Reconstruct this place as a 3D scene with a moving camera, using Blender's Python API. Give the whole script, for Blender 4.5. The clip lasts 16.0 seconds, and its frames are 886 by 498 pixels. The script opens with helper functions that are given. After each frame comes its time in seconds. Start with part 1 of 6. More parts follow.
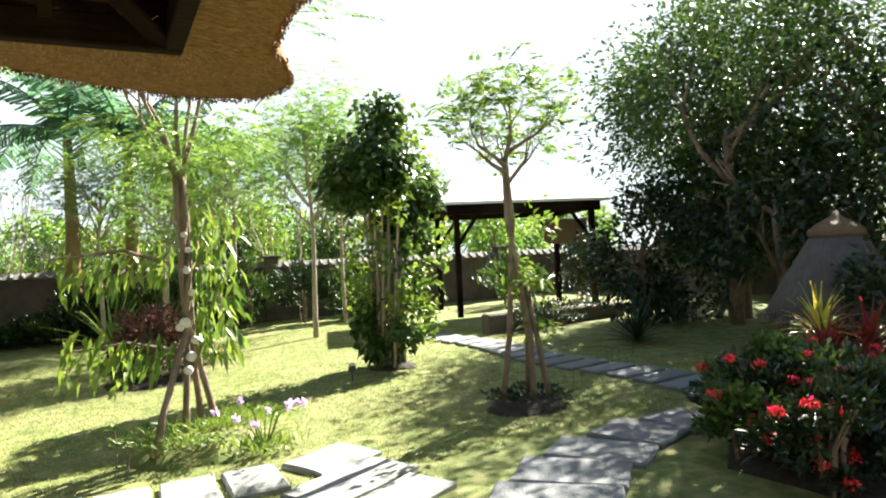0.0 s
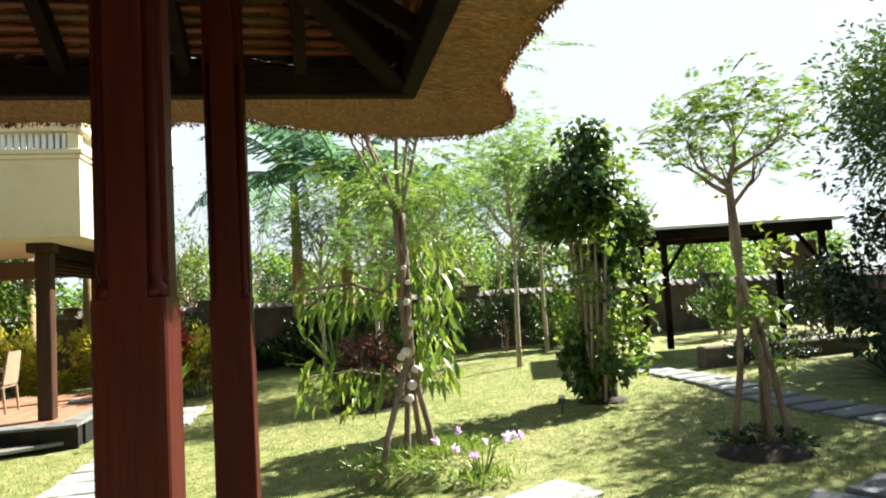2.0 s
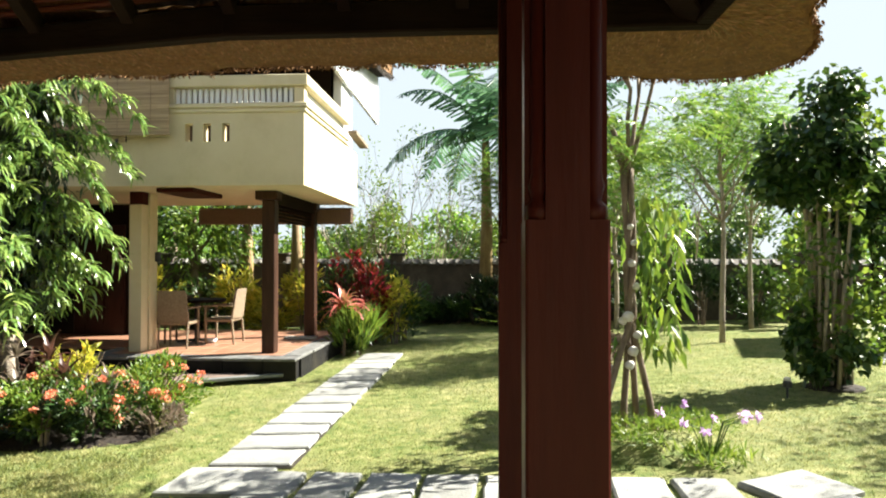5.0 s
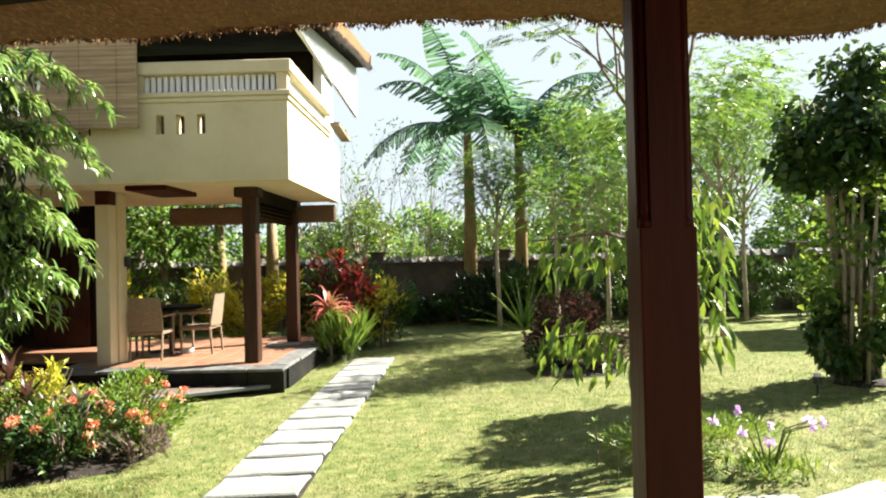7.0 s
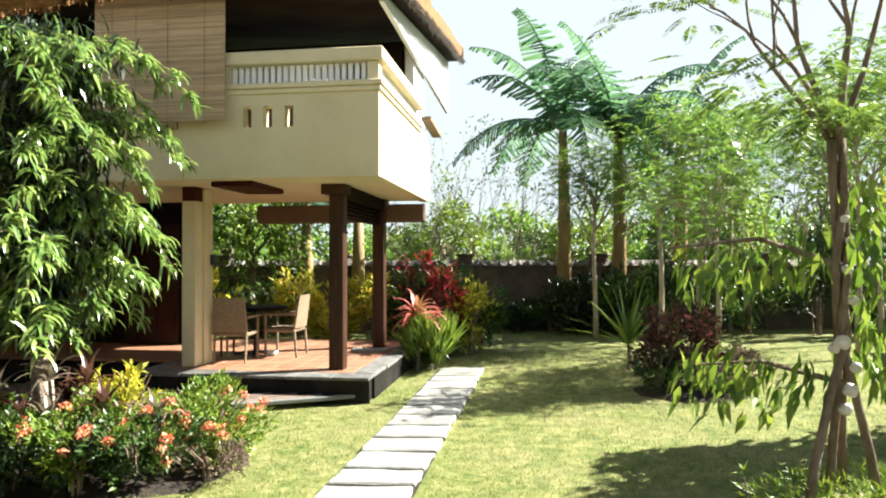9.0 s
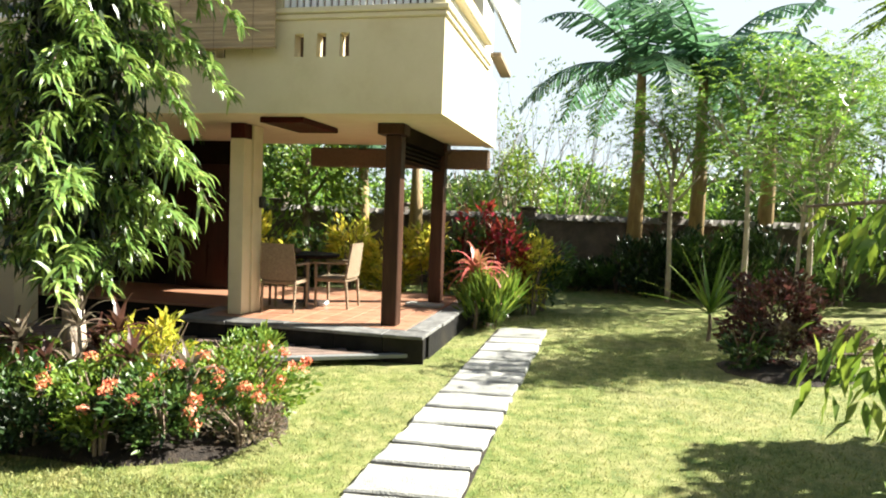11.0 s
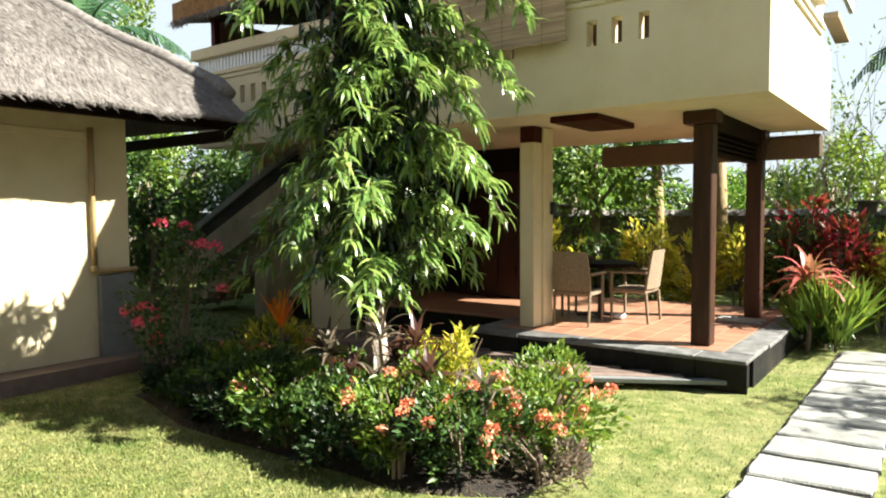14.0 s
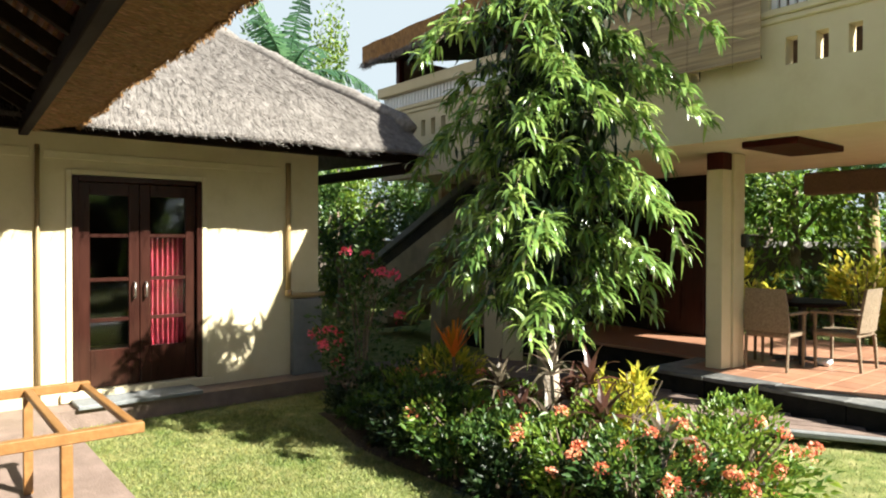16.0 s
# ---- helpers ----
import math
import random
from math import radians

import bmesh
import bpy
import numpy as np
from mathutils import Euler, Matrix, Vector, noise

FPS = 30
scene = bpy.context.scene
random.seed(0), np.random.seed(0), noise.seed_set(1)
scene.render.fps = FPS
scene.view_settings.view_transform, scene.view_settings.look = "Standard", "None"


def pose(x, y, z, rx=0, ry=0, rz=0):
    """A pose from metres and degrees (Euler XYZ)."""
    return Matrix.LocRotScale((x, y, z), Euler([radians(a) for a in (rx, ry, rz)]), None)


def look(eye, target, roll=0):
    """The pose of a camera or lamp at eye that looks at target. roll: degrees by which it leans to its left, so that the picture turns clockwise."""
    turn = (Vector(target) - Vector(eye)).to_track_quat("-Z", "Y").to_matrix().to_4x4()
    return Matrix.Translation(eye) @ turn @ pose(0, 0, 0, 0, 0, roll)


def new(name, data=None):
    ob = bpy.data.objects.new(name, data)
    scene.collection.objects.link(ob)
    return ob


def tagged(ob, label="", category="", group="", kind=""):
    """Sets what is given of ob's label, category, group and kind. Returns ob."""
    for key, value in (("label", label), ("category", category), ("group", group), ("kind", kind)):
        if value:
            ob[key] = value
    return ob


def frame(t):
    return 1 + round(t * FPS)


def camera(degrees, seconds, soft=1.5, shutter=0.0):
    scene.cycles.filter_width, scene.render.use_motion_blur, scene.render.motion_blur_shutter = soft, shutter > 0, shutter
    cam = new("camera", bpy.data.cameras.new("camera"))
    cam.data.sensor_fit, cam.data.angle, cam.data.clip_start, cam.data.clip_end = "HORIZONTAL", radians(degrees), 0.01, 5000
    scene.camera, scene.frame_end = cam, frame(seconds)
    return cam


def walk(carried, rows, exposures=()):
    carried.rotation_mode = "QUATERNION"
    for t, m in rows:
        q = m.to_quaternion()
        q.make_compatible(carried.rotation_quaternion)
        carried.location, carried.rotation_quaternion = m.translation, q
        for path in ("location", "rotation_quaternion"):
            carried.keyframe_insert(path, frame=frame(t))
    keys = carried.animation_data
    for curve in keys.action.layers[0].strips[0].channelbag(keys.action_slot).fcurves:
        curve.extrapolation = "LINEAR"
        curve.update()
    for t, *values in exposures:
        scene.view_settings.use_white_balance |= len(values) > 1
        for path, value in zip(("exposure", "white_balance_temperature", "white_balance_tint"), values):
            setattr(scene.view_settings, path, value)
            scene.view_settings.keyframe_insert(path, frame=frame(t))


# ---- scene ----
cam = camera(66.3, 16.0, soft=2.0)
PATH = [
    (0, (0.289, -1.704, 1.744), (1.180, 0.086, 1.760), -2.69),
    (0.5, (0.276, -1.648, 1.759), (1.049, 0.195, 1.833), -4.64),
    (1, (0.243, -1.612, 1.769), (0.922, 0.267, 1.859), -3.71),
    (1.5, (0.196, -1.592, 1.777), (0.746, 0.327, 1.898), -4.17),
    (2, (0.144, -1.570, 1.780), (0.506, 0.393, 1.907), -3.23),
    (2.5, (0.088, -1.553, 1.779), (0.254, 0.436, 1.904), -2.00),
    (3, (0.045, -1.548, 1.774), (0.070, 0.450, 1.868), -0.90),
    (3.5, (-0.009, -1.526, 1.770), (-0.129, 0.468, 1.862), -0.90),
    (3.7, (-0.039, -1.489, 1.771), (-0.222, 0.500, 1.869), -1.01),
    (5.8, (-0.529, -1.153, 1.726), (-0.611, 0.845, 1.725), 1.30),
    (6, (-0.595, -1.088, 1.727), (-0.610, 0.912, 1.729), -0.10),
    (6.5, (-0.718, -0.903, 1.719), (-0.716, 1.097, 1.687), -0.70),
    (7, (-0.752, -0.679, 1.734), (-0.795, 1.320, 1.759), -1.30),
    (7.5, (-0.789, -0.523, 1.742), (-0.820, 1.477, 1.760), 0.30),
    (8, (-0.848, -0.341, 1.758), (-0.899, 1.658, 1.812), 0.10),
    (8.5, (-0.940, -0.159, 1.769), (-0.994, 1.840, 1.806), 0.20),
    (9, (-0.991, 0.081, 1.773), (-1.275, 2.060, 1.805), -0.12),
    (9.2, (-0.998, 0.168, 1.803), (-1.322, 2.141, 1.819), 1.27),
    (11.5, (-1.333, 1.072, 1.753), (-1.806, 3.012, 1.632), 1.25),
    (12, (-1.466, 1.247, 1.763), (-1.982, 3.178, 1.700), 0.44),
    (12.5, (-1.530, 1.358, 1.756), (-2.177, 3.249, 1.669), -0.30),
    (13, (-1.578, 1.442, 1.766), (-2.469, 3.228, 1.642), -0.29),
    (13.5, (-1.581, 1.479, 1.761), (-2.593, 3.198, 1.618), -1.15),
    (14, (-1.625, 1.484, 1.749), (-2.815, 3.088, 1.639), -0.35),
    (14.5, (-1.669, 1.464, 1.730), (-3.009, 2.945, 1.622), -0.77),
    (15, (-1.638, 1.512, 1.742), (-3.075, 2.901, 1.655), 0.45),
    (15.5, (-1.654, 1.539, 1.778), (-3.165, 2.849, 1.743), 1.08),
    (16, (-1.671, 1.560, 1.782), (-3.232, 2.811, 1.755), 0.12),
]
walk(cam, [(t, look(eye, target, roll)) for t, eye, target, roll in PATH],
     exposures=[(0, 2.56, 6400, 6), (2, 2.30, 6400, 6), (3.5, 2.2, 6400, 6), (6, 2.16, 6400, 6), (9, 2.26, 6400, 6), (12.5, 2.28, 6400, 6), (16, 2.04, 6300, 5)])

# ---- light ----
SUN = Vector((1.0, 0.47, 0.90)).normalized()
world = bpy.data.worlds.new("sky")
scene.world = world
world.use_nodes = True
wn = world.node_tree.nodes
sky = wn.new("ShaderNodeTexSky")
sky.sky_type = "NISHITA"
sky.sun_disc = False
sky.air_density, sky.dust_density, sky.ozone_density = 0.6, 1.0, 1.0
sky.sun_elevation = math.asin(SUN.z)
sky.sun_rotation = math.atan2(SUN.x, SUN.y)
wn["Background"].inputs["Strength"].default_value = 0.05
# bright haze that lies over the horizon and thins out towards the zenith
where = wn.new("ShaderNodeTexCoord")
axes = wn.new("ShaderNodeSeparateXYZ")
thin = wn.new("ShaderNodeMapRange")
thin.interpolation_type = "SMOOTHSTEP"
thin.inputs[1].default_value, thin.inputs[2].default_value = 0.40, 0.62
thin.inputs[3].default_value, thin.inputs[4].default_value = 0.92, 0.0
haze = wn.new("ShaderNodeMix")
haze.data_type = "RGBA"
haze.inputs[7].default_value = (4.1, 4.45, 4.65, 1)
wl = world.node_tree.links
wl.new(where.outputs["Generated"], axes.inputs[0])
wl.new(axes.outputs[2], thin.inputs[0])
wl.new(thin.outputs[0], haze.inputs[0])
wl.new(sky.outputs[0], haze.inputs[6])
wl.new(haze.outputs[2], wn["Background"].inputs[0])
lamp = bpy.data.lights.new("sun", "SUN")
lamp.energy, lamp.angle, lamp.color = 5.0, radians(0.5), (1.0, 0.93, 0.82)
sun = new("sun", lamp)
sun.matrix_world = look((20, 10, 18), Vector((20, 10, 18)) - SUN)


# ---- materials ----
def material(name, stops, rough=0.6, scale=(8, 8, 8), metal=0.0, bump=0.0, fine=60.0, coarse=0.0, island=0.0, through_light=0.0, spec=0.5, coords="Object", detail=6.0, grime=(0.1, 0.08, 0.05), noise_rough=0.12, each=0.0):
    """Noise between the colours in stops; coarse: strength of broad stains; island: tint by piece; through_light: how much passes a leaf."""
    m = bpy.data.materials.new(name)
    m.use_nodes = True
    nt = m.node_tree
    N, L = nt.nodes, nt.links
    bsdf = N["Principled BSDF"]
    tc = N.new("ShaderNodeTexCoord")
    mp = N.new("ShaderNodeMapping")
    mp.inputs["Scale"].default_value = scale
    L.new(tc.outputs[coords], mp.inputs[0])
    if each:
        info = N.new("ShaderNodeObjectInfo")
        off = N.new("ShaderNodeVectorMath")
        off.operation = "SCALE"
        off.inputs[0].default_value = (37, 19, 53)
        L.new(info.outputs["Random"], off.inputs["Scale"])
        L.new(off.outputs[0], mp.inputs["Location"])
    n1 = N.new("ShaderNodeTexNoise")
    n1.inputs["Scale"].default_value = 1.0
    n1.inputs["Detail"].default_value = detail
    n1.inputs["Roughness"].default_value = 0.65
    L.new(mp.outputs[0], n1.inputs["Vector"])
    ramp = N.new("ShaderNodeValToRGB")
    ramp.color_ramp.elements[0].position, ramp.color_ramp.elements[1].position = 0.3, 0.7
    while len(ramp.color_ramp.elements) < len(stops):
        ramp.color_ramp.elements.new(0.5)
    for i, c in enumerate(stops):
        ramp.color_ramp.elements[i].position = 0.3 + 0.4 * i / (len(stops) - 1)
        ramp.color_ramp.elements[i].color = (*c, 1)
    L.new(n1.outputs["Fac"], ramp.inputs[0])
    col = ramp.outputs[0]
    if coarse:
        n2 = N.new("ShaderNodeTexNoise")
        n2.inputs["Scale"].default_value = 0.9
        n2.inputs["Detail"].default_value = 5
        L.new(tc.outputs[coords], n2.inputs["Vector"])
        mr = N.new("ShaderNodeMapRange")
        mr.inputs[1].default_value, mr.inputs[2].default_value = 0.45, 0.75
        mr.inputs[3].default_value, mr.inputs[4].default_value = 0.0, coarse
        L.new(n2.outputs["Fac"], mr.inputs[0])
        mx = N.new("ShaderNodeMix")
        mx.data_type = "RGBA"
        L.new(mr.outputs[0], mx.inputs[0])
        L.new(col, mx.inputs[6])
        mx.inputs[7].default_value = (*grime, 1)
        col = mx.outputs[2]
    if island:
        geo = N.new("ShaderNodeNewGeometry")
        mr = N.new("ShaderNodeMapRange")
        mr.inputs[3].default_value, mr.inputs[4].default_value = 1 - island, 1 + island
        L.new(geo.outputs["Random Per Island"], mr.inputs[0])
        hsv = N.new("ShaderNodeHueSaturation")
        L.new(mr.outputs[0], hsv.inputs["Value"])
        mr2 = N.new("ShaderNodeMapRange")
        mr2.inputs[3].default_value, mr2.inputs[4].default_value = 0.5 + 0.07 * island, 0.5 - 0.07 * island
        L.new(geo.outputs["Random Per Island"], mr2.inputs[0])
        L.new(mr2.outputs[0], hsv.inputs["Hue"])
        L.new(col, hsv.inputs["Color"])
        col = hsv.outputs[0]
    if each:
        mr = N.new("ShaderNodeMapRange")
        mr.inputs[3].default_value, mr.inputs[4].default_value = 1 - each, 1 + each
        L.new(info.outputs["Random"], mr.inputs[0])
        hv = N.new("ShaderNodeHueSaturation")
        L.new(mr.outputs[0], hv.inputs["Value"])
        L.new(col, hv.inputs["Color"])
        col = hv.outputs[0]
    L.new(col, bsdf.inputs["Base Color"])
    bsdf.inputs["Roughness"].default_value = rough
    bsdf.inputs["Metallic"].default_value = metal
    bsdf.inputs["Specular IOR Level"].default_value = spec
    if noise_rough:
        mr = N.new("ShaderNodeMapRange")
        mr.inputs[3].default_value, mr.inputs[4].default_value = max(0.03, rough - noise_rough), min(1, rough + noise_rough)
        L.new(n1.outputs["Fac"], mr.inputs[0])
        L.new(mr.outputs[0], bsdf.inputs["Roughness"])
    if bump:
        n3 = N.new("ShaderNodeTexNoise")
        n3.inputs["Scale"].default_value = fine / max(scale)
        n3.inputs["Detail"].default_value = 4
        L.new(mp.outputs[0], n3.inputs["Vector"])
        bp = N.new("ShaderNodeBump")
        bp.inputs["Strength"].default_value = bump
        bp.inputs["Distance"].default_value = 0.02
        L.new(n3.outputs["Fac"], bp.inputs["Height"])
        L.new(bp.outputs[0], bsdf.inputs["Normal"])
    if through_light:
        tr = N.new("ShaderNodeBsdfTranslucent")
        hs = N.new("ShaderNodeHueSaturation")
        hs.inputs["Value"].default_value = 1.5
        hs.inputs["Hue"].default_value = 0.485
        L.new(col, hs.inputs["Color"])
        L.new(hs.outputs[0], tr.inputs[0])
        ms = N.new("ShaderNodeMixShader")
        ms.inputs[0].default_value = through_light
        L.new(bsdf.outputs[0], ms.inputs[1])
        L.new(tr.outputs[0], ms.inputs[2])
        L.new(ms.outputs[0], N["Material Output"].inputs[0])
    return m


def leafmat(name, a, b, island=0.35, tl=0.4, rough=0.42, spec=0.5):
    return material(name, [a, b], rough=rough, spec=spec, scale=(3, 3, 3), island=island, through_light=tl, noise_rough=0.05)


M = {}
M["lawn"] = material("lawn", [(0.0546, 0.101, 0.0172), (0.168, 0.195, 0.0577), (0.312, 0.296, 0.129)], 0.85, (6.5, 6.5, 6.5), bump=0.9, fine=90, coarse=0.55, grime=(0.28, 0.25, 0.13), spec=0.2)
M["blade"] = leafmat("grass_blade", (0.10, 0.165, 0.028), (0.31, 0.30, 0.12), 0.4, 0.3, 0.6)
M["soil"] = material("soil", [(0.0099, 0.0066, 0.0044), (0.0231, 0.016, 0.011), (0.0468, 0.033, 0.022)], 0.95, (14, 14, 14), bump=1.0, fine=70, coarse=0.3)
M["stone"] = material("paving_stone", [(0.204, 0.212, 0.212), (0.289, 0.289, 0.272), (0.357, 0.357, 0.332)], 0.8, (6, 6, 6), bump=0.5, fine=60, coarse=0.5, grime=(0.12, 0.13, 0.10), each=0.2)
M["slate"] = material("grey_slab", [(0.12, 0.128, 0.135), (0.188, 0.195, 0.195)], 0.75, (5, 5, 5), bump=0.5, fine=50, coarse=0.4, grime=(0.09, 0.10, 0.08), each=0.2)
M["edgestone"] = material("patio_edge_stone", [(0.075, 0.075, 0.075), (0.15, 0.15, 0.145), (0.25, 0.245, 0.235)], 0.6, (7, 7, 7), bump=0.5, fine=50, coarse=0.5, grime=(0.05, 0.05, 0.045), each=0.3)
M["cream"] = material("cream_render", [(0.533, 0.456, 0.284), (0.593, 0.516, 0.335), (0.628, 0.55, 0.37)], 0.85, (2.2, 2.2, 2.2), bump=0.18, fine=120, coarse=0.22, grime=(0.47, 0.40, 0.26))
# render of the stair and end wall, darker than the cream, with broad stains
M["flank"] = material("dark_stair_render", [(0.20, 0.17, 0.115), (0.29, 0.25, 0.17), (0.35, 0.30, 0.21)], 0.9, (2.5, 2.5, 2.5), bump=0.25, fine=90, coarse=0.5, grime=(0.12, 0.10, 0.07))
M["cream_trim"] = material("cream_trim", [(0.568, 0.49, 0.31), (0.636, 0.568, 0.396)], 0.8, (4, 4, 4), bump=0.15, fine=120, coarse=0.25, grime=(0.42, 0.36, 0.24))
M["white"] = material("white_paint", [(0.70, 0.72, 0.75), (0.80, 0.81, 0.82)], 0.6, (5, 5, 5), bump=0.1, coarse=0.15, grime=(0.5, 0.5, 0.48))
M["timber"] = material("dark_red_timber", [(0.026, 0.004, 0.003), (0.042, 0.0065, 0.0045), (0.06, 0.011, 0.007)], 0.45, (10, 10, 1.2), spec=0.12, bump=0.12, fine=60, coarse=0.2, grime=(0.025, 0.007, 0.005))
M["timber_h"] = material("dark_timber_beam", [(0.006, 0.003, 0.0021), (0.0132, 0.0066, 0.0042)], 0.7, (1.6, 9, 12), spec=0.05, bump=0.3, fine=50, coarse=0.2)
M["timber_brown"] = material("brown_patio_timber", [(0.022, 0.010, 0.006), (0.042, 0.019, 0.011), (0.07, 0.033, 0.019)], 0.5, (10, 10, 1.2), spec=0.2, bump=0.15, fine=60, coarse=0.25, grime=(0.02, 0.01, 0.006))
M["door"] = material("door_mahogany", [(0.0182, 0.0063, 0.0049), (0.0385, 0.0119, 0.0077)], 0.3, (12, 12, 1.5), bump=0.15, fine=60, coarse=0.15, spec=0.2)
M["lath"] = material("bamboo_lath", [(0.06, 0.018, 0.0066), (0.114, 0.039, 0.0144), (0.162, 0.066, 0.024)], 0.55, (2, 20, 20), bump=0.3, fine=50, island=0.3)
M["thatch_under"] = material("thatch_cut_edge", [(0.118, 0.0546, 0.0164), (0.237, 0.118, 0.0364), (0.346, 0.191, 0.0637)], 0.9, (30, 30, 12), bump=1.0, fine=110, coarse=0.5, grime=(0.10, 0.05, 0.018))
M["thatch_top"] = material("weathered_thatch", [(0.104, 0.0902, 0.0808), (0.18, 0.162, 0.147), (0.275, 0.252, 0.233)], 0.95, (14, 14, 14), bump=1.0, fine=70, coarse=0.6, grime=(0.11, 0.10, 0.09))
M["straw"] = material("straw", [(0.21, 0.126, 0.049), (0.35, 0.231, 0.105)], 0.8, (9, 9, 9), island=0.5, through_light=0.2)
M["straw_grey"] = material("grey_straw", [(0.14, 0.122, 0.108), (0.24, 0.215, 0.195)], 0.9, (9, 9, 9), island=0.22)
M["thatch_dark"] = material("dark_thatch", [(0.055, 0.05, 0.05), (0.11, 0.10, 0.10)], 0.95, (14, 14, 6), bump=1.0, fine=70, coarse=0.4)
M["terracotta"] = material("terracotta_tile", [(0.246, 0.119, 0.0723), (0.34, 0.178, 0.111)], 0.45, (4, 4, 4), bump=0.1, coarse=0.35, grime=(0.20, 0.11, 0.07), each=0.15)
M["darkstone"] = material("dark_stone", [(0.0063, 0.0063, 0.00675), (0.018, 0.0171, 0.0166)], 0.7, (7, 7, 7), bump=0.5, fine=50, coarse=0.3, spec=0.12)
M["paver"] = material("brown_paver", [(0.12, 0.084, 0.068), (0.2, 0.144, 0.12)], 0.8, (6, 6, 6), bump=0.4, fine=60, coarse=0.35, each=0.2)
M["wallstone"] = material("boundary_wall", [(0.056, 0.0441, 0.035), (0.098, 0.0756, 0.0595), (0.147, 0.118, 0.091)], 0.9, (3, 3, 3), bump=0.5, fine=50, coarse=0.6, grime=(0.05, 0.045, 0.035))
M["coping"] = material("coping_tile", [(0.09, 0.08, 0.07), (0.20, 0.18, 0.16)], 0.85, (8, 8, 8), bump=0.4, island=0.3, coarse=0.4, grime=(0.05, 0.045, 0.035))
M["tile_end"] = material("tile_end", [(0.15, 0.136, 0.123), (0.22, 0.207, 0.189)], 0.8, (8, 8, 8), bump=0.4, coarse=0.3, grime=(0.15, 0.13, 0.11))
M["blind"] = material("bamboo_blind", [(0.272, 0.178, 0.0978), (0.391, 0.281, 0.162), (0.476, 0.357, 0.221)], 0.7, (2, 2, 40), bump=0.25, fine=120, each=0.22)
M["wicker"] = material("wicker", [(0.17, 0.119, 0.0723), (0.306, 0.238, 0.157)], 0.7, (40, 40, 40), bump=0.8, fine=120)
M["wicker_dark"] = material("dark_wicker", [(0.10, 0.06, 0.035), (0.18, 0.11, 0.065)], 0.7, (40, 40, 40), bump=0.8, fine=120)
M["pine"] = material("light_wood", [(0.187, 0.0864, 0.0252), (0.274, 0.137, 0.0432)], 0.45, (3, 18, 18), bump=0.15, coarse=0.2, grime=(0.17, 0.08, 0.03))
M["pipe"] = material("yellow_pipe", [(0.306, 0.212, 0.0935), (0.391, 0.281, 0.136)], 0.45, (6, 6, 2), coarse=0.3)
M["bark"] = material("grey_bark", [(0.088, 0.06, 0.04), (0.176, 0.128, 0.092), (0.256, 0.2, 0.152)], 0.9, (9, 9, 4), bump=0.8, fine=40, coarse=0.4, grime=(0.07, 0.05, 0.035))
M["bark_pale"] = material("pale_bark", [(0.24, 0.19, 0.14), (0.42, 0.36, 0.29)], 0.85, (9, 9, 4), bump=0.7, fine=40, coarse=0.4, grime=(0.12, 0.09, 0.06))
M["banana_stem"] = material("banana_stem", [(0.13, 0.075, 0.03), (0.26, 0.17, 0.065), (0.36, 0.27, 0.11)], 0.7, (6, 6, 1.5), bump=0.5, fine=30, coarse=0.5, grime=(0.07, 0.04, 0.02))
M["shell"] = material("pale_shell", [(0.55, 0.50, 0.45), (0.75, 0.72, 0.68)], 0.6, (20, 20, 20), bump=0.3)
M["metal"] = material("dark_metal", [(0.04, 0.04, 0.045), (0.08, 0.08, 0.085)], 0.4, (20, 20, 20), metal=0.7)
M["brass"] = material("door_brass", [(0.45, 0.42, 0.36), (0.6, 0.56, 0.5)], 0.3, (20, 20, 20), metal=0.9)
M["roof_pale"] = material("pale_roof_sheet", [(0.72, 0.71, 0.68), (0.8, 0.79, 0.77)], 0.45, (3, 3, 3), bump=0.15, coarse=0.12, grime=(0.5, 0.48, 0.44))
M["curtain"] = material("red_curtain", [(0.126, 0.0049, 0.0126), (0.202, 0.0084, 0.0231)], 0.8, (30, 30, 3), bump=0.4, fine=60)
# near-black, so that rooms and the roof underside carry their deep shade as colour
M["interior"] = material("shade_dark_interior", [(0.0096, 0.006, 0.0042), (0.021, 0.012, 0.0078)], 0.8, (3, 3, 3), coarse=0.3, spec=0.08)
M["leaf"] = leafmat("leaf_green", (0.028, 0.0665, 0.0112), (0.0595, 0.115, 0.021), tl=0.24)
M["leaf_bright"] = leafmat("leaf_bright", (0.0828, 0.158, 0.0166), (0.166, 0.248, 0.0373), tl=0.34)
# darker copy of the leaf green, with the shade of dim foliage in its colour
M["leaf_shade"] = leafmat("leaf_shade", (0.009, 0.0225, 0.006), (0.02, 0.0425, 0.01), tl=0.12)
M["leaf_feather"] = leafmat("leaf_feather", (0.0635, 0.156, 0.0195), (0.156, 0.273, 0.039), tl=0.48)
M["leaf_lawn_tree"] = leafmat("leaf_lawn_tree", (0.055, 0.125, 0.017), (0.136, 0.225, 0.036), tl=0.38)
M["leaf_weep"] = leafmat("leaf_weeping", (0.0858, 0.172, 0.0343), (0.234, 0.336, 0.0858), tl=0.26, rough=0.24, spec=0.9)
M["leaf_banana"] = leafmat("leaf_banana", (0.05, 0.12, 0.06), (0.085, 0.17, 0.085), 0.25, 0.42, 0.35)
M["leaf_red"] = leafmat("leaf_red", (0.088, 0.0112, 0.0096), (0.24, 0.052, 0.02), 0.4, 0.4)
M["leaf_coral"] = leafmat("leaf_coral", (0.30, 0.06, 0.04), (0.52, 0.26, 0.15), 0.45, 0.4)
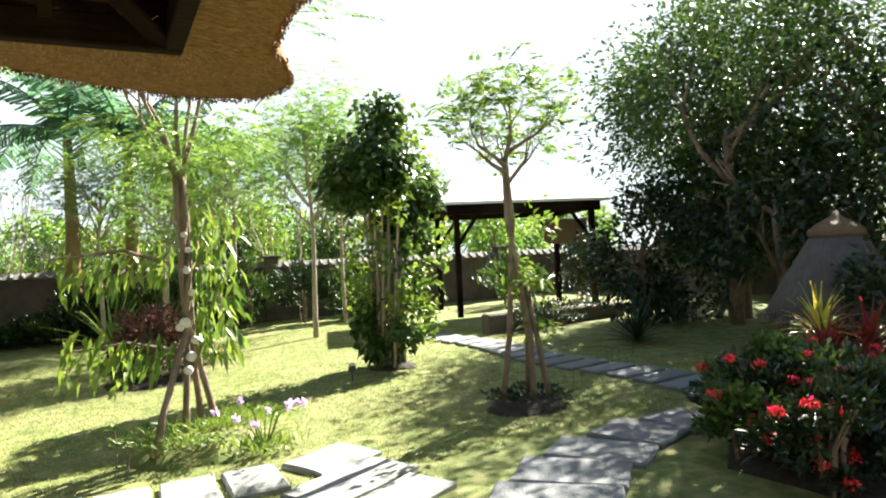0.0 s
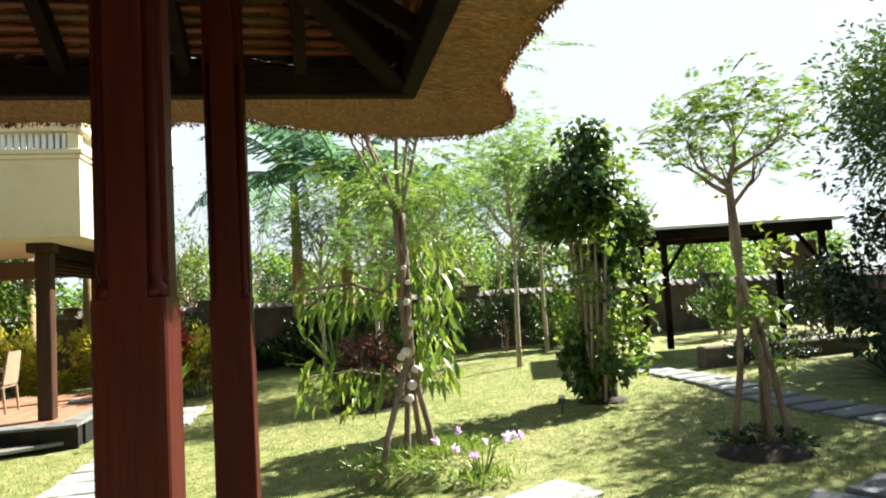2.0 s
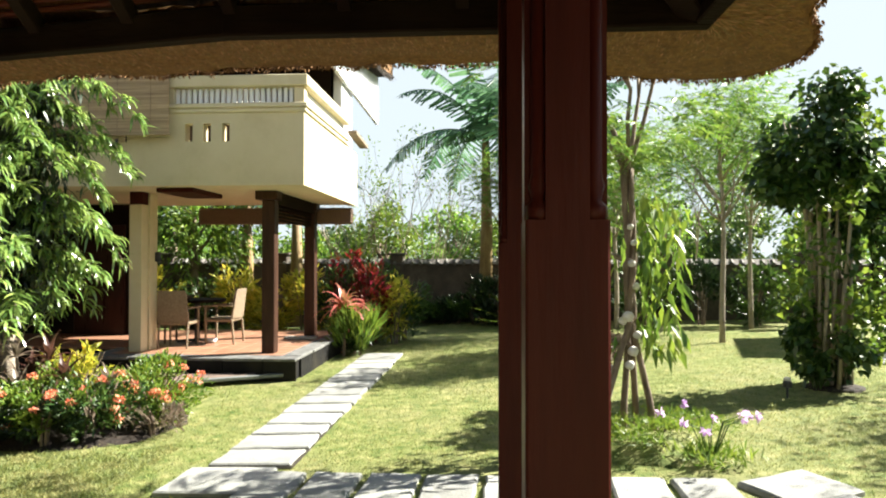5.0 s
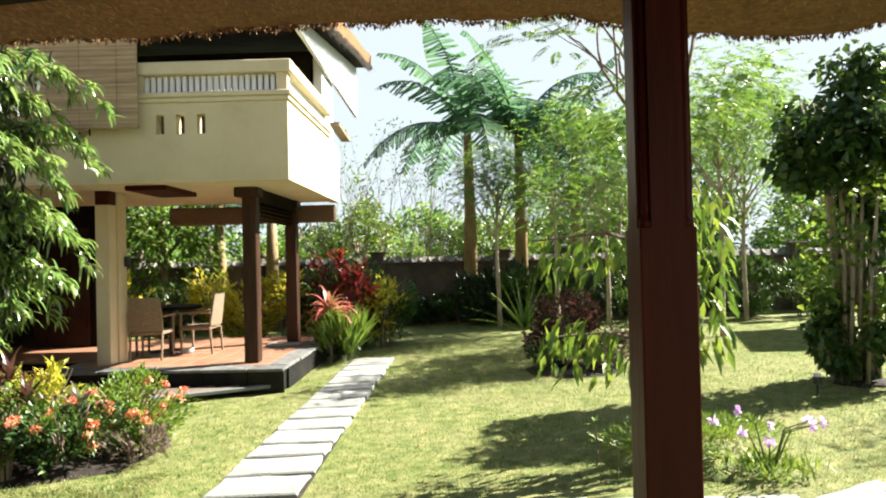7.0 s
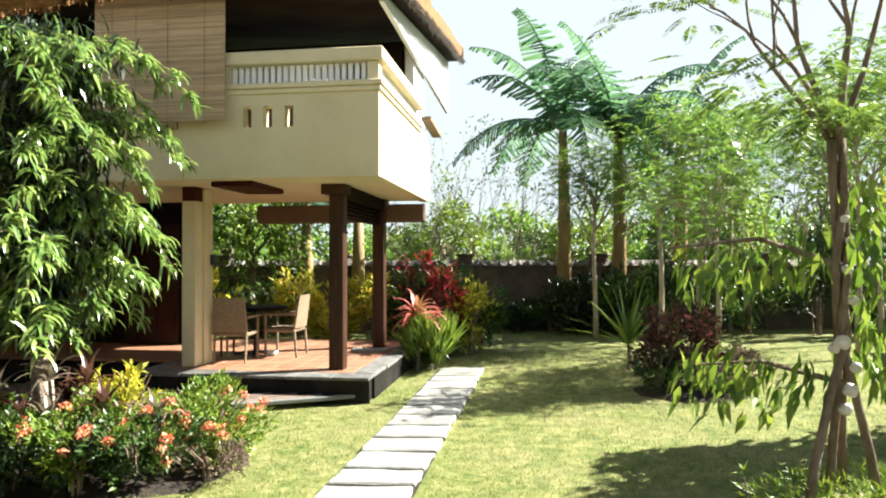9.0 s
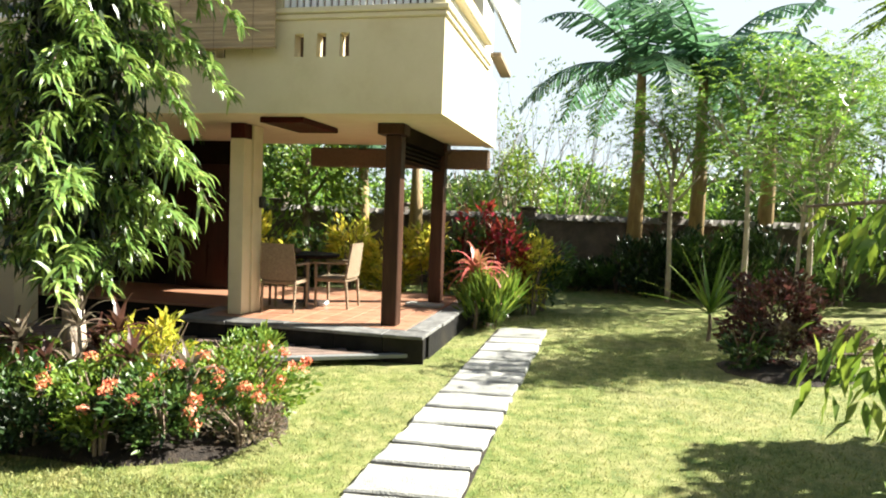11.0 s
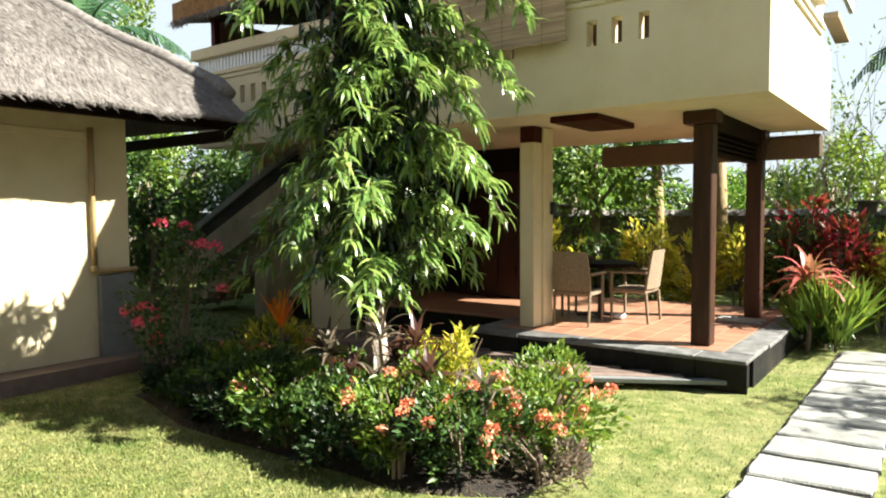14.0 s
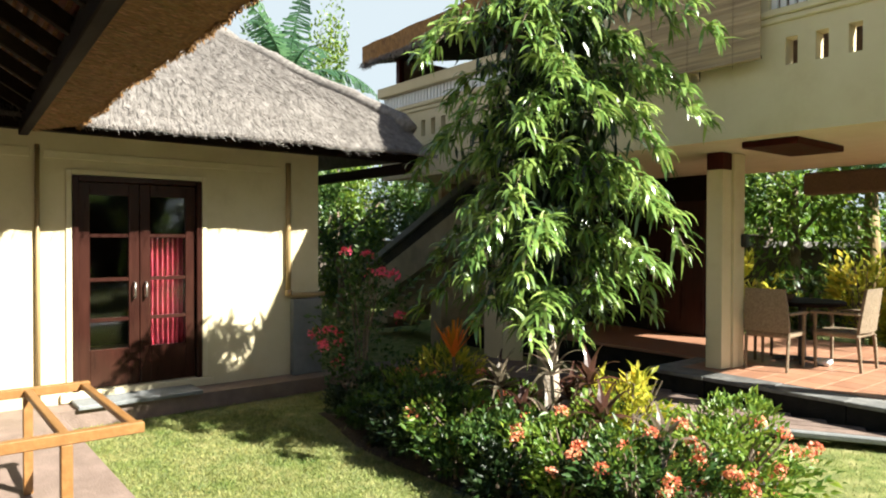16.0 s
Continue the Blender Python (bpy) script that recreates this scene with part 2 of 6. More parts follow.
M["leaf_plum"] = leafmat("leaf_plum", (0.036, 0.016, 0.012), (0.125, 0.058, 0.038), 0.4, 0.35)
M["leaf_pink"] = leafmat("leaf_pink", (0.102, 0.072, 0.051), (0.24, 0.204, 0.144), 0.4, 0.35)
M["leaf_yellow"] = leafmat("leaf_yellow", (0.27, 0.3, 0.03), (0.52, 0.5, 0.06), 0.4, 0.5)
M["leaf_orange"] = leafmat("leaf_orange", (0.55, 0.17, 0.02), (0.7, 0.32, 0.04), 0.3, 0.45)
M["petal_orange"] = leafmat("petal_orange", (0.68, 0.204, 0.085), (0.748, 0.374, 0.221), 0.25, 0.3)
M["petal_red"] = leafmat("petal_red", (0.65, 0.025, 0.015), (0.8, 0.07, 0.04), 0.25, 0.3)
M["petal_pink"] = leafmat("petal_pink", (0.72, 0.05, 0.09), (0.85, 0.17, 0.22), 0.25, 0.35)
M["petal_lilac"] = leafmat("petal_lilac", (0.52, 0.32, 0.58), (0.72, 0.52, 0.75), 0.2, 0.35)
M["glass"] = bpy.data.materials.new("door_glass")
M["glass"].use_nodes = True
gb = M["glass"].node_tree.nodes["Principled BSDF"]
gb.inputs["Base Color"].default_value = (0.9, 0.92, 0.92, 1)
gb.inputs["Roughness"].default_value = 0.03
gb.inputs["Transmission Weight"].default_value = 1.0
gb.inputs["IOR"].default_value = 1.45


# ---- mesh tools ----
class Shape:
    """Collects verts and faces for one mesh."""

    def __init__(self):
        self.v, self.f = [], []

    def add(self, verts, faces):
        n = len(self.v)
        self.v.extend(tuple(p) for p in verts)
        self.f.extend(tuple(i + n for i in f) for f in faces)
        return self

    def box(self, x0, x1, y0, y1, z0, z1, m=None, c=0.0):
        """A box with its edges cut back by c."""
        if c:
            bm = bmesh.new()
            bmesh.ops.create_cube(bm, size=1.0)
            bmesh.ops.scale(bm, vec=(x1 - x0, y1 - y0, z1 - z0), verts=bm.verts)
            bmesh.ops.translate(bm, vec=((x0 + x1) / 2, (y0 + y1) / 2, (z0 + z1) / 2), verts=bm.verts)
            bmesh.ops.bevel(bm, geom=bm.edges[:], offset=c, segments=1, affect="EDGES")
            bm.verts.index_update()
            vs = [v.co.copy() for v in bm.verts]
            fs = [[v.index for v in f.verts] for f in bm.faces]
            bm.free()
        else:
            vs = [Vector((x, y, z)) for x in (x0, x1) for y in (y0, y1) for z in (z0, z1)]
            fs = [(0, 1, 3, 2), (4, 6, 7, 5), (0, 4, 5, 1), (2, 3, 7, 6), (0, 2, 6, 4), (1, 5, 7, 3)]
        return self.add([m @ v for v in vs] if m else vs, fs)

    def tube(self, pts, radii, sides=8, cap=True):
        pts = [Vector(p) for p in pts]
        if not hasattr(radii, "__len__"):
            radii = [radii] * len(pts)
        rings, up = [], None
        for i, p in enumerate(pts):
            d = (pts[min(i + 1, len(pts) - 1)] - pts[max(i - 1, 0)]).normalized()
            a = d.orthogonal().normalized() if up is None else (up - d * up.dot(d)).normalized()
            up = a
            b = d.cross(a)
            rings.append([p + (a * math.cos(k * math.tau / sides) + b * math.sin(k * math.tau / sides)) * radii[i] for k in range(sides)])
        vs = [q for r in rings for q in r]
        fs = [(i * sides + k, i * sides + (k + 1) % sides, (i + 1) * sides + (k + 1) % sides, (i + 1) * sides + k) for i in range(len(pts) - 1) for k in range(sides)]
        if cap:
            fs += [tuple(range(sides))[::-1], tuple((len(pts) - 1) * sides + k for k in range(sides))]
        return self.add(vs, fs)

    def beam(self, a, b, w, h, c=0.0):
        """A square timber from a to b, w wide and h high."""
        a, b = Vector(a), Vector(b)
        d = b - a
        q = d.to_track_quat("X", "Z").to_matrix().to_4x4()
        return self.box(0, d.length, -w / 2, w / 2, -h / 2, h / 2, Matrix.Translation(a) @ q, c)

    def lathe(self, prof, sides=20, at=(0, 0, 0)):
        vs = [(at[0] + r * math.cos(k * math.tau / sides), at[1] + r * math.sin(k * math.tau / sides), at[2] + z) for r, z in prof for k in range(sides)]
        fs = [(i * sides + k, i * sides + (k + 1) % sides, (i + 1) * sides + (k + 1) % sides, (i + 1) * sides + k) for i in range(len(prof) - 1) for k in range(sides)]
        fs += [tuple(range(sides))[::-1], tuple((len(prof) - 1) * sides + k for k in range(sides))]
        return self.add(vs, fs)

    def blob(self, at, r, squash=(1, 1, 1), rough=0.15, sub=2):
        bm = bmesh.new()
        bmesh.ops.create_icosphere(bm, subdivisions=sub, radius=r)
        for v in bm.verts:
            v.co *= 1 + rough * noise.noise(v.co / r * 1.7 + Vector(at))
            v.co = Vector((v.co.x * squash[0], v.co.y * squash[1], v.co.z * squash[2])) + Vector(at)
        bm.verts.index_update()
        self.add([v.co.copy() for v in bm.verts], [[v.index for v in f.verts] for f in bm.faces])
        bm.free()
        return self

    def mesh(self, name, mat, smooth=False):
        me = bpy.data.meshes.new(name)
        me.from_pydata(self.v, [], self.f)
        me.materials.append(mat)
        if smooth:
            me.polygons.foreach_set("use_smooth", [True] * len(me.polygons))
        me.update()
        return me


def part(name, shape, mat, parent=None, label="", smooth=False, kind=""):
    ob = new(name, shape if isinstance(shape, bpy.types.Mesh) else shape.mesh(name, mat, smooth))
    if parent is not None:
        ob.parent = parent
    return tagged(ob, label=label, kind=kind)


def thing(name, at, label, category, group="", kind=""):
    ob = new(name)
    ob.location = at
    return tagged(ob, label, category, group, kind)


def structure(name, shape, mat, label, category, smooth=False):
    return tagged(part(name, shape, mat, None, smooth=smooth), label, category, kind="structure")


def g(x):
    """Height of the lawn, which falls gently away to the west."""
    return 0.0314 * (min(x, 13.0) + 2.8) if x > -2.8 else max(0.0157 * (x + 2.8), -0.11)


rng = np.random.default_rng(7)


def unit(v):
    return v / np.maximum(np.linalg.norm(v, axis=-1, keepdims=True), 1e-9)


def leaf_mesh(name, base, way, length, width, mat, fold=0.25, droop=0.0, face=None, tip=0.55):
    """One mesh of many leaves: each a folded blade of six verts from base along way."""
    n = len(base)
    way = unit(np.asarray(way, float))
    length = np.broadcast_to(length, n)[:, None]
    width = np.broadcast_to(width, n)[:, None]
    if face is None:
        face = np.array([0, 0, 1.0]) + rng.normal(0, 0.6, (n, 3))
    side = unit(np.cross(way, face))
    nor = unit(np.cross(side, way))
    down = np.array([0, 0, -1.0])
    mid = base + way * length * tip * 0.75 + down * length * droop * 0.3
    end = base + way * length + down * length * droop
    lift = nor * width * fold
    v = np.stack([base, mid - side * width / 2 + lift, mid, mid + side * width / 2 + lift, end], 1).reshape(-1, 3)
    k = np.arange(n)[:, None] * 5
    tris = np.concatenate([k + np.array([0, 2, 1]), k + np.array([0, 3, 2]), k + np.array([1, 2, 4]), k + np.array([2, 3, 4])], 1).reshape(-1)
    me = bpy.data.meshes.new(name)
    me.vertices.add(len(v))
    me.vertices.foreach_set("co", v.astype(np.float32).ravel())
    me.loops.add(len(tris))
    me.loops.foreach_set("vertex_index", tris.astype(np.int32))
    me.polygons.add(len(tris) // 3)
    me.polygons.foreach_set("loop_start", np.arange(0, len(tris), 3, dtype=np.int32))
    me.materials.append(mat)
    me.update(calc_edges=True)
    return me


def ribbon_mesh(name, base, way, length, width, mat, droop=0.8, segs=4, seed=1):
    """One mesh of long narrow leaves that bend over under their own weight."""
    n = len(base)
    r = np.random.default_rng(seed)
    d = unit(np.asarray(way, float))
    length = np.broadcast_to(length, n)[:, None]
    width = np.broadcast_to(width, n)[:, None]
    side = unit(np.cross(d, np.array([0, 0, 1.0]) + r.normal(0, 0.45, (n, 3))))
    bend = droop * r.uniform(0.5, 1.3, (n, 1))
    p, rows = np.array(base, float), []
    for i, w in enumerate((0.3, 1.0, 0.9, 0.55)):
        rows += [p - side * width * w / 2, p + side * width * w / 2]
        d = unit(d + np.array([0, 0, -1.0]) * bend / segs * (1 + 0.4 * i) + r.normal(0, 0.07, (n, 3)))
        p = p + d * length / segs
    rows.append(p)
    v = np.stack(rows, 1).reshape(-1, 3)
    k = np.arange(n)[:, None] * 9
    tris = np.concatenate([k + np.array(q) for i in range(3) for q in ((2 * i, 2 * i + 1, 2 * i + 3), (2 * i, 2 * i + 3, 2 * i + 2))] + [k + np.array((6, 7, 8))], 1).reshape(-1)
    me = bpy.data.meshes.new(name)
    me.vertices.add(len(v))
    me.vertices.foreach_set("co", v.astype(np.float32).ravel())
    me.loops.add(len(tris))
    me.loops.foreach_set("vertex_index", tris.astype(np.int32))
    me.polygons.add(len(tris) // 3)
    me.polygons.foreach_set("loop_start", np.arange(0, len(tris), 3, dtype=np.int32))
    me.polygons.foreach_set("use_smooth", [True] * (len(tris) // 3))
    me.materials.append(mat)
    me.update(calc_edges=True)
    return me


def cloud(n, at, size, lump=0.45, seed=1, hollow=0.5):
    """Points in an uneven crown: an ellipsoid broken into clumps."""
    r = np.random.default_rng(seed)
    at, size = np.asarray(at, float), np.asarray(size, float)
    m = max(6, int(18 * (1 - lump) + 8))
    c = unit(r.normal(size=(m, 3))) * (hollow + (1 - hollow) * r.random((m, 1)) ** 0.5) * 0.8
    rad = r.uniform(0.22, 0.42, m)
    which = r.integers(0, m, n)
    p = c[which] + unit(r.normal(size=(n, 3))) * (rad[which] * r.random(n) ** 0.4)[:, None]
    return at + p * size


def fronds(name, base, way, length, mat, pairs=12, leaflet=0.16, wide=0.045, droop=0.35, up=None):
    """Feathered leaves: leaflets in pairs along drooping ribs."""
    n = len(base)
    way = unit(np.asarray(way, float))
    s = np.linspace(0.12, 1.0, pairs)
    length = np.broadcast_to(length, n)
    rib = base[:, None, :] + way[:, None, :] * (length[:, None] * s)[:, :, None]
    rib[:, :, 2] -= (length[:, None] * droop) * s ** 2
    tang = np.repeat(way[:, None, :], pairs, 1).copy()
    tang[:, :, 2] -= 2 * droop * s
    tang = unit(tang)
    side = unit(np.cross(tang, np.array([0, 0, 1.0]) + rng.normal(0, 0.15, (n, 1, 3))))
    ll = (np.sin(s * 2.6 + 0.35) * leaflet)[None, :] * length[:, None]
    out_p, out_w, out_l = [], [], []
    for sg in (-1, 1):
        out_p.append(rib.reshape(-1, 3))
        out_w.append((side * sg + tang * 0.5 + np.array([0, 0, -0.15])).reshape(-1, 3))
        out_l.append(ll.reshape(-1))
    ll = np.concatenate(out_l)
    p = np.concatenate(out_p)
    return leaf_mesh(name, p, np.concatenate(out_w), ll, ll * wide / leaflet if leaflet else wide, mat, fold=0.1, droop=0.1)


def limbs(shape, start, way, length, radius, depth, spread, seed, tips, up=0.25, sides=7, kids=(2, 3)):
    """Branches that fork; the ends are gathered in tips."""
    r = random.Random(seed)
    p, d = Vector(start), Vector(way).normalized()
    pts, rad = [p.copy()], [radius]
    n = 4
    for i in range(n):
        d = (d + Vector((r.gauss(0, 0.13), r.gauss(0, 0.13), r.gauss(0, 0.08) + up * 0.2))).normalized()
        p = p + d * length / n
        pts.append(p.copy())
        rad.append(radius * (1 - 0.45 * (i + 1) / n))
    shape.tube(pts, rad, max(4, sides))
    if depth <= 0:
        tips.append((p.copy(), d.copy()))
        return
    for k in range(r.randint(*kids)):
        a = r.uniform(0, math.tau)
        o = d.orthogonal().normalized()
        nd = (d + (o * math.cos(a) + d.cross(o) * math.sin(a)) * spread + Vector((0, 0, up))).normalized()
        q = pts[-1 - (k % 2)]
        limbs(shape, q, nd, length * r.uniform(0.6, 0.85), rad[-1] * 0.85, depth - 1, spread, seed * 7 + k + 1, tips, up, sides - 1, kids)


def tip_points(tips, per, spread, seed=3):
    r = np.random.default_rng(seed)
    t = np.array([tuple(p) for p, d in tips])
    d = np.array([tuple(q) for p, d in tips for q in [d]])
    i = np.repeat(np.arange(len(t)), per)
    return t[i] + r.normal(0, spread, (len(i), 3)), unit(d[i] + r.normal(0, 0.8, (len(i), 3)))


# ---- ground ----
def ground_sheet():
    xs = sorted(set([-600, -200, -80, -40, -25, -18] + [round(-14 + 0.5 * i, 2) for i in range(63)] + [20, 26, 40, 80, 200, 600]))
    ys = sorted(set([-600, -200, -60, -25, -12] + [round(-6 + 0.5 * i, 2) for i in range(53)] + [24, 32, 50, 90, 200, 600]))
    s = Shape()
    vs = [(x, y, g(x) + 0.012 * noise.noise((x * 0.6, y * 0.6, 0)) - 0.03) for y in ys for x in xs]
    w = len(xs)
    s.add(vs, [(j * w + i, j * w + i + 1, (j + 1) * w + i + 1, (j + 1) * w + i) for j in range(len(ys) - 1) for i in range(w - 1)])
    return structure("ground", s, M["lawn"], "mown yellow-green lawn dappled with tree shade", "lawn", True)


ground_sheet()


def slab(name, x, y, w, d, turn, mat, parent, seed, h=0.05, top=0.015):
    """A paving stone with a slightly uneven outline and worn edges."""
    r = random.Random(seed)
    s = Shape()
    n = 4
    out = []
    for k in range(4):
        sx, sy = ((-1, -1), (1, -1), (1, 1), (-1, 1))[k]
        ex, ey = ((1, -1), (1, 1), (-1, 1), (-1, -1))[k]
        for i in range(n):
            f = i / n
            out.append((w / 2 * (sx + (ex - sx) * f) + r.uniform(-0.012, 0.012), d / 2 * (sy + (ey - sy) * f) + r.uniform(-0.012, 0.012)))
    m = len(out)
    z = [top + r.uniform(-0.004, 0.004) for _ in out]
    vs = [(a, b, -h) for a, b in out] + [(a, b, zz - 0.012) for (a, b), zz in zip(out, z)] + [(a * (1 - 0.03 / w), b * (1 - 0.03 / d), zz) for (a, b), zz in zip(out, z)]
    fs = [tuple(2 * m + i for i in range(m))]
    for q in (0, m):
        fs += [(q + i, q + (i + 1) % m, q + m + (i + 1) % m, q + m + i) for i in range(m)]
    s.add(vs, fs)
    ob = part(name, s, mat, parent)
    ob.location = (x, y, g(x))
    ob.rotation_euler = (0, -math.atan(0.0314 if x > -2.8 else 0.0157), radians(turn))
    return ob


def stone_path(label, stones, mat):
    root = thing("stepping_stone_path", (0, 0, 0), label, "path", kind="structure")
    for i, (x, y, w, d, turn) in enumerate(stones):
        slab("stone", x, y, w, d, turn, mat, root, i * 13 + int(x * 100))
    return root


def garden_paths():
    rows = [(10.63, 0.74), (10.02, 0.36), (9.52, 0.51), (8.96, 0.47), (8.43, 0.48), (7.91, 0.42), (7.42, 0.44), (6.92, 0.44), (6.42, 0.42), (5.92, 0.45), (5.45, 0.35), (4.99, 0.44), (4.49, 0.44)]
    ys = [4.24 + 0.34 * k for k in range(21)]
    bed = Shape().add([(x, y, g(x) - 0.012 + 0.004 * noise.noise((x * 9, y * 9, 0))) for y in ys for x in (-2.64, -2.28, -1.93)], [(3 * k + i, 3 * k + i + 1, 3 * k + i + 4, 3 * k + i + 3) for k in range(20) for i in (0, 1)])
    structure("path_bed", bed, M["soil"], "dark earth in the joints of the stepping stone path", "path bed")
    stone_path("pale grey stepping stones leading across the lawn to the house", [(-2.28 - 0.006 * (i - 6), y, 0.70 + 0.01 * (i % 3), d, 1.5 * ((i * 7) % 3 - 1)) for i, (y, d) in enumerate(rows)], M["stone"])
    stone_path("pale grey square stepping stones in a row along the terrace", [(-2.42 + 0.455 * i, 3.78 - 0.035 * i + (0.1 if i == 0 else 0), 0.40 if i else 0.75, 0.62, -2) for i in range(9)] + [(1.86, 3.62, 0.62, 0.52, 24), (1.82, 3.02, 0.9, 0.5, 26), (1.95, 2.5, 0.8, 0.42, 26)], M["stone"])
    stone_path("grey shaded irregular slabs curving over the lawn", [(2.72, 1.78, 0.62, 0.85, 50), (3.15, 2.18, 0.5, 0.8, 45), (3.6, 2.42, 0.48, 0.78, 35), (4.15, 2.6, 0.52, 0.66, 20), (4.68, 2.62, 0.5, 0.55, 5)], M["slate"])
    stone_path("grey slate stepping stones in a line across the far lawn", [(5.72 - 0.004 * i + 0.10 * math.sin(i * 0.7), 3.2 + 0.42 * i, 0.62, 0.32, 2) for i in range(16)], M["slate"])


# ---- walls ----
def pierced(shape, x0, x1, z0, z1, y0, y1, holes):
    """A wall in x and z, y0 to y1 thick, with square holes (x0, x1, z0, z1) through it."""
    xs = sorted({x0, x1} | {v for h in holes for v in h[:2]})
    zs = sorted({z0, z1} | {v for h in holes for v in h[2:]})
    solid = lambda i, k: 0 <= i < len(xs) - 1 and 0 <= k < len(zs) - 1 and not any(h[0] <= (xs[i] + xs[i + 1]) / 2 <= h[1] and h[2] <= (zs[k] + zs[k + 1]) / 2 <= h[3] for h in holes)
    for i in range(len(xs) - 1):
        for k in range(len(zs) - 1):
            if not solid(i, k):
                continue
            a, b, c, d = xs[i], xs[i + 1], zs[k], zs[k + 1]
            shape.add([(a, y0, c), (b, y0, c), (b, y0, d), (a, y0, d)], [(0, 1, 2, 3)])
            shape.add([(a, y1, c), (b, y1, c), (b, y1, d), (a, y1, d)], [(3, 2, 1, 0)])
            for di, dk, q in ((-1, 0, ((a, c), (a, d))), (1, 0, ((b, d), (b, c))), (0, -1, ((b, c), (a, c))), (0, 1, ((a, d), (b, d)))):
                if not solid(i + di, k + dk):
                    (p, q0), (r, s0) = q
                    shape.add([(p, y0, q0), (p, y1, q0), (r, y1, s0), (r, y0, s0)], [(0, 1, 2, 3)])
    return shape


def boundary_wall():
    runs = [((-26, 17.6), (0.5, 17.6)), ((0.5, 17.6), (4.2, 16.4)), ((4.2, 16.4), (13.5, 15.2)), ((13.5, 15.2), (15.5, -8)), ((-20, 2), (-20, 17.4))]
    for n, (a, b) in enumerate(runs):
        a, b = Vector((*a, 0)), Vector((*b, 0))
        d = b - a
        turn = math.degrees(math.atan2(d.y, d.x))
        root = thing("wall_boundary_%d" % (n + 1), a, "weathered brown rendered boundary wall with tiled coping", "wall", kind="structure")
        root.rotation_euler = (0, 0, radians(turn))
        part("wall", Shape().box(0, d.length, -0.1, 0.1, -0.3, 1.62), M["wallstone"], root)
        k = 0.0
        while k < d.length:
            part("pillar", Shape().box(k - 0.18, k + 0.18, -0.18, 0.18, -0.3, 1.86, c=0.015).box(k - 0.25, k + 0.25, -0.25, 0.25, 1.862, 1.93, c=0.02), M["wallstone"], root)
            k += 3.3
        if n < 3:
            base = Shape().tube([(0.0, -0.2, 0.0), (0.0, -0.03, 0.10)], [0.055, 0.045], 7)
            me = base.mesh("coping_tile", M["tile_end"])
            for i in range(int(min(d.length, 24) / 0.24)):
                o = part("coping_tile", me, M["coping"], root)
                o.location = (d.length - 0.1 - i * 0.24 if n == 0 else 0.1 + i * 0.24, -0.0, 1.63)
        part("coping", Shape().add([(0, -0.22, 1.624), (0, 0.22, 1.624), (0, 0, 1.76), (d.length, -0.22, 1.624), (d.length, 0.22, 1.624), (d.length, 0, 1.76)], [(0, 2, 1), (3, 4, 5), (0, 3, 5, 2), (1, 2, 5, 4), (0, 1, 4, 3)]), M["coping"], root)


boundary_wall()
structure("floor", Shape().box(-9.7, 1.0, -3.6, 2.78, -0.4, 0.055).box(-9.7, -9.3, 2.78, 8.4, -0.4, 0.05), M["paver"], "brown paved terrace floor", "floor")


# ---- roofs of thatch ----
def fringe(name, pts, n, length, mat, parent, out=(0, 0, 0), seed=1, thick=0.012, spread=0.5):
    """Loose straws along the lower edge of a thatch."""
    r = np.random.default_rng(seed)
    pts = np.array(pts, float)
    seg = np.linalg.norm(np.diff(pts, axis=0), axis=1)
    cum = np.concatenate([[0], np.cumsum(seg)])
    u = r.uniform(0, cum[-1], n)
    p = np.stack([np.interp(u, cum, pts[:, i]) for i in range(3)], 1) + r.normal(0, min(0.03, 0.25 * length), (n, 3))
    w = np.array(out, float) + r.normal(0, spread, (n, 3)) * np.array([1, 1, 0.5]) + np.array([0, 0, -1.0])
    me = leaf_mesh(name, p, w, r.uniform(0.4, 1.0, n) * length, thick, mat, fold=0.4)
    return part(name, me, mat, parent, kind="stuff")


def sheet(fn, nu, nv):
    vs = [fn(i / nu, j / nv) for j in range(nv + 1) for i in range(nu + 1)]
    w = nu + 1
    return vs, [(j * w + i, j * w + i + 1, (j + 1) * w + i + 1, (j + 1) * w + i) for j in range(nv) for i in range(nu)]


